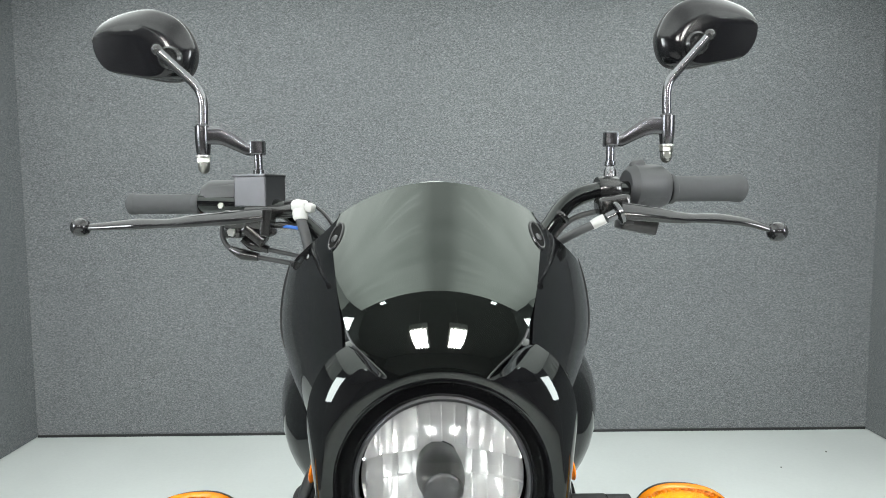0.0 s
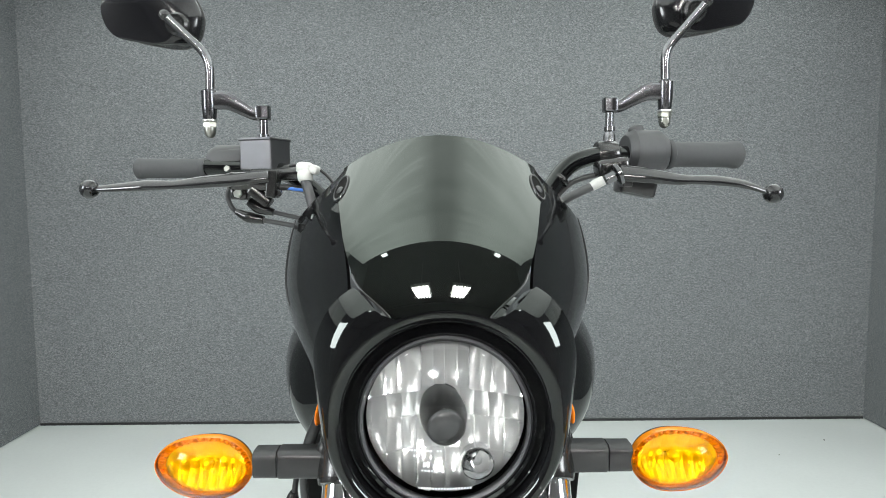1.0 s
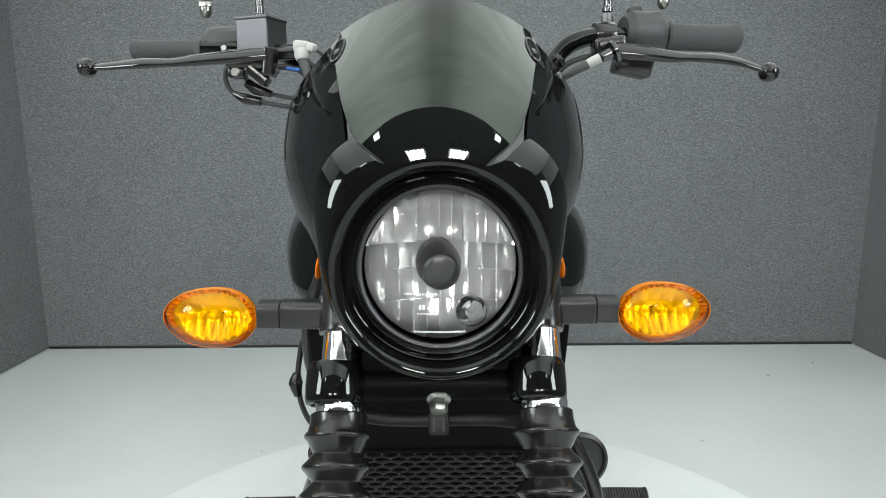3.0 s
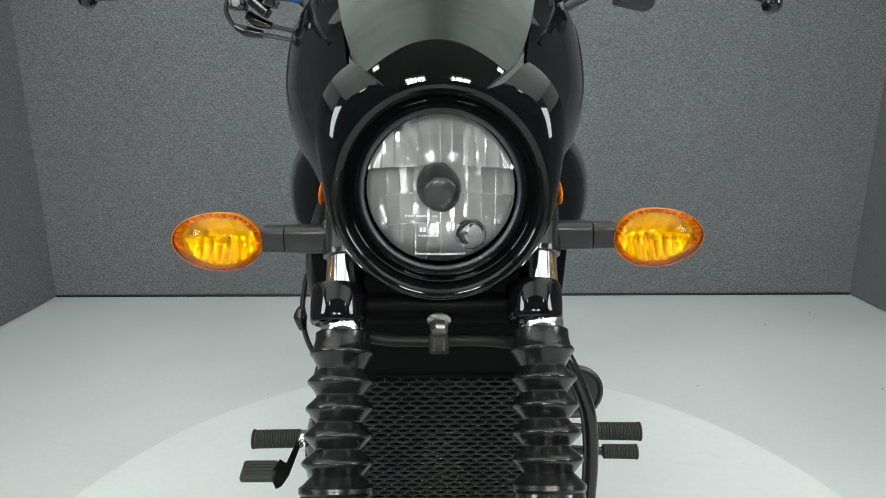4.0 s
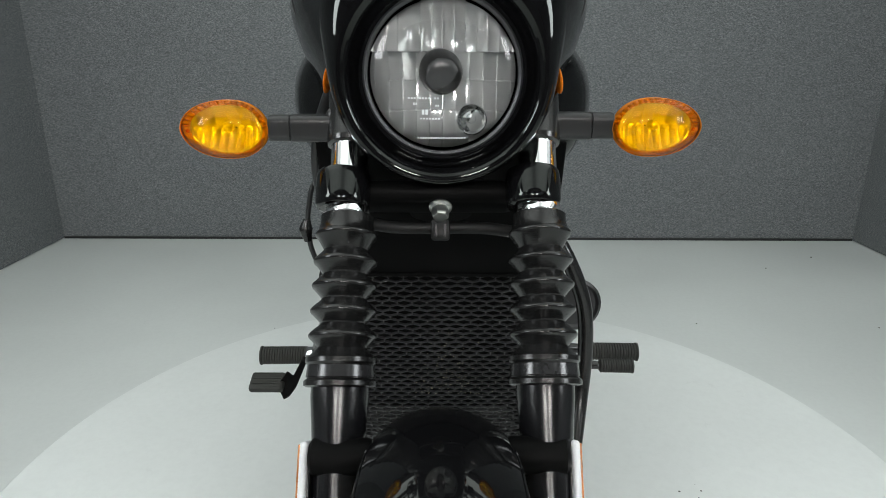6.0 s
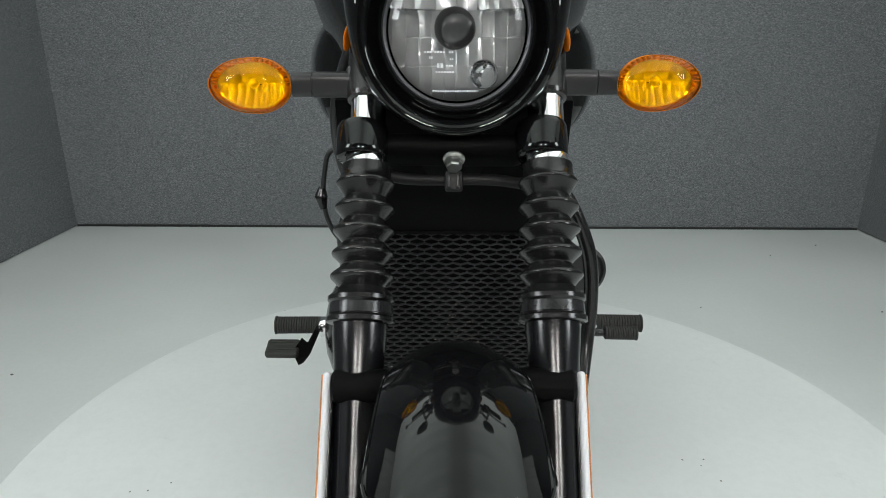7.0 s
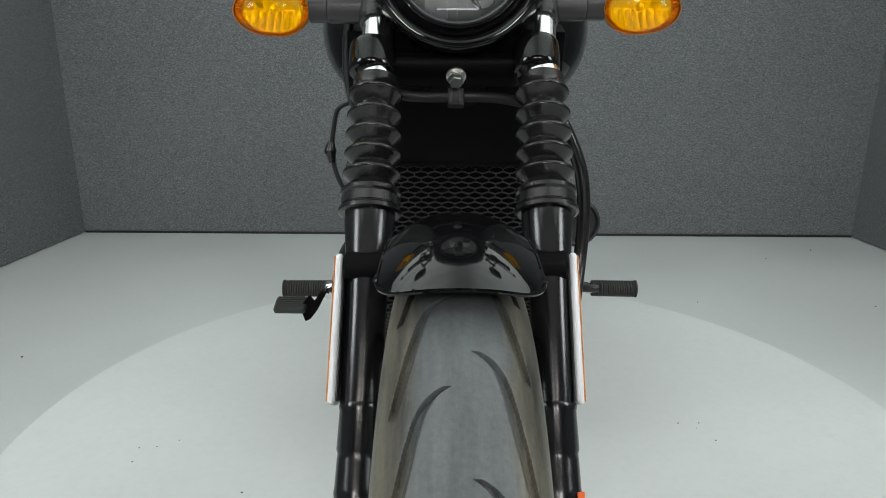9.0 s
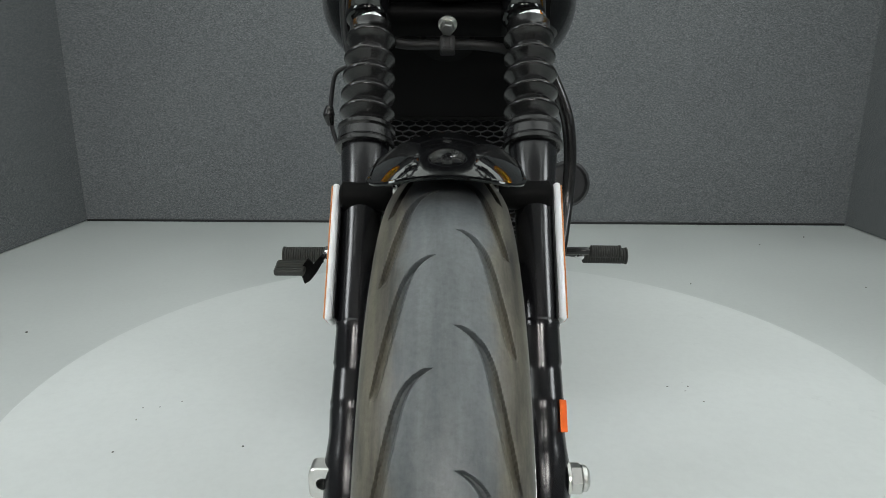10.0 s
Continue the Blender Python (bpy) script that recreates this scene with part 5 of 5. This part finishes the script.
# hoses and covers beside the engine
part("side_hose", tube([(0.11, 0.95, 0.79), (0.133, 0.935, 0.758), (0.154, 0.932, 0.712), (0.162, 0.932, 0.675), (0.164, 0.93, 0.63), (0.16, 0.92, 0.585), (0.15, 0.89, 0.54), (0.135, 0.85, 0.49)], 0.0085, 14), RUBBER, bike, "thick black rubber hose")
part("horn", join(lathe((0.217, 1.24, 0.567), (0.1, -1, 0.1), [(0.03, -0.03), (0.04, -0.01), (0.043, 0.0), (0.043, 0.006), (0.038, 0.009), (0.034, 0.005), (0.0001, 0.008)], 36)), PLASTIC, bike, "round black horn")
loop = part("side_lead", tube([(-0.15, 1.25, 0.77), (-0.175, 1.25, 0.773), (-0.2, 1.25, 0.762), (-0.209, 1.25, 0.73), (-0.213, 1.25, 0.695), (-0.209, 1.25, 0.655), (-0.192, 1.25, 0.62), (-0.16, 1.25, 0.6)], 0.0042, 12), PLASTIC, bike, "looped black lead with a connector")
part("connector", tube([(-0.214, 1.25, 0.705), (-0.2165, 1.25, 0.69), (-0.214, 1.25, 0.67)], [0.006, 0.011, 0.006], 14, 5), RUBBER, loop)
part("side_cable", tube([(-0.115, 0.97, 0.93), (-0.135, 0.985, 0.88), (-0.142, 1.0, 0.83), (-0.138, 1.02, 0.78), (-0.12, 1.04, 0.74)], 0.006, 12), PLASTIC, bike, "black cable behind the fork")


# seat, rear wheel and what carries them
def seat_mesh():
    table = ((0.0, 0.07, 0.83, 0.035), (0.15, 0.12, 0.82, 0.045), (0.5, 0.14, 0.8, 0.05), (0.8, 0.12, 0.83, 0.05), (1.0, 0.07, 0.85, 0.03))
    rings = []
    for k in range(17):
        w, z, h = lerp_table(table, k / 16)
        rings.append([Vector((w * math.cos(g), 1.56 + 0.5 * k / 16, z + h * math.sin(g))) for g in (math.tau * j / 28 for j in range(28))])
    return loft(rings)


part("seat", seat_mesh(), PLASTIC, bike, "black padded seat", 60)
rear = new("rear_wheel")
rear.parent = bike
rear.location = (0.002, 2.14, 0.39)
tagged(rear, "rear wheel with a black tyre")
part("tyre", lathe((-0.07, 0, 0), (1, 0, 0), [(0.2, 0.012), (0.24, 0.0), (0.275, 0.015), (0.296, 0.045), (0.3, 0.07), (0.296, 0.095), (0.275, 0.125), (0.24, 0.14), (0.2, 0.128)], 72, False), TYRE, rear, "", 60)
part("rim", lathe((-0.06, 0, 0), (1, 0, 0), [(0.205, 0), (0.195, 0.02), (0.19, 0.06), (0.195, 0.1), (0.205, 0.12)], 64, False), SATIN, rear)
part("hub", lathe((-0.06, 0, 0), (1, 0, 0), [(0.03, 0), (0.045, 0.01), (0.045, 0.11), (0.03, 0.12)], 36), SATIN, rear)
for k in range(7):
    w = Vector((0, math.cos(math.tau * k / 7), math.sin(math.tau * k / 7)))
    part("spoke", tube([w * 0.04, w * 0.12, w * 0.195], [0.014, 0.01, 0.013], 10, 6), SATIN, rear)
for s in (-1, 1):
    part("swingarm", tube([(s * 0.09, 1.45, 0.42), (s * 0.1, 1.8, 0.4), (s * 0.1, 2.16, 0.39)], 0.02, 14), SATIN, bike)
    part("shock_absorber", tube([(s * 0.115, 1.85, 0.75), (s * 0.115, 2.05, 0.45)], 0.024, 16, 2), SATIN, bike)


def rear_fender():
    rings = []
    for k in range(33):
        g = radians(20 + 150 * k / 32)
        out = Vector((0, math.cos(g), math.sin(g)))
        rings.append([Vector((0.075 * math.sin(h), 2.14, 0.39)) + out * (0.3 + 0.035 * math.cos(h)) for h in (-1.5 + 3.0 * j / 14 for j in range(15))])
    bm = loft(rings, False, False)
    bmesh.ops.solidify(bm, geom=bm.faces[:], thickness=0.003)
    return bm


part("rear_fender", rear_fender(), GLOSS, bike, "gloss black rear fender", 60)
part("frame_tube", tube([(0, 1.0, 0.86), (0, 1.3, 0.8), (0, 1.7, 0.76), (0, 1.95, 0.74)], 0.03, 16), SATIN, bike, "black frame tube")


# specks of dirt on the turntable and the floor
def debris():
    rnd = random.Random(4)
    bm = bmesh.new()
    on_disc = ((-0.712, 1.391), (-0.628, 1.111), (-0.611, 1.098), (-0.574, 1.05), (-0.571, 1.019), (-0.379, 1.121), (-0.562, 1.287), (-0.632, 1.259), (-0.623, 1.211), (-0.598, 1.263), (0.533, 1.395), (0.539, 1.376), (0.493, 1.374), (0.548, 1.307), (0.526, 1.355), (0.462, 1.1), (0.485, 1.049))
    on_floor = ((1.476, 3.0), (1.77, 3.158), (0.929, 2.396), (1.576, 2.364), (-1.291, 1.866), (-0.604, 2.343))
    for z, spots in ((DISC_TOP - 0.002, on_disc), (0.0, on_floor)):
        for x, y in spots:
            s = rnd.uniform(0.0016, 0.0034) * (1.6 if z == 0 else 1.0)
            extra = ball((0, 0, 0), (s, s * rnd.uniform(0.5, 1), s * 0.5), 8, pose(0, 0, 0, 0, 0, rnd.uniform(0, 180)))
            bmesh.ops.transform(extra, matrix=Matrix.Translation((x, y, z + s * 0.4)), verts=extra.verts)
            bm = join(bm, extra)
    return bm


tagged(mesh_object("dirt_specks", debris(), DIRT), "dark specks of dirt scattered on the white floor", "dirt", "", "stuff")
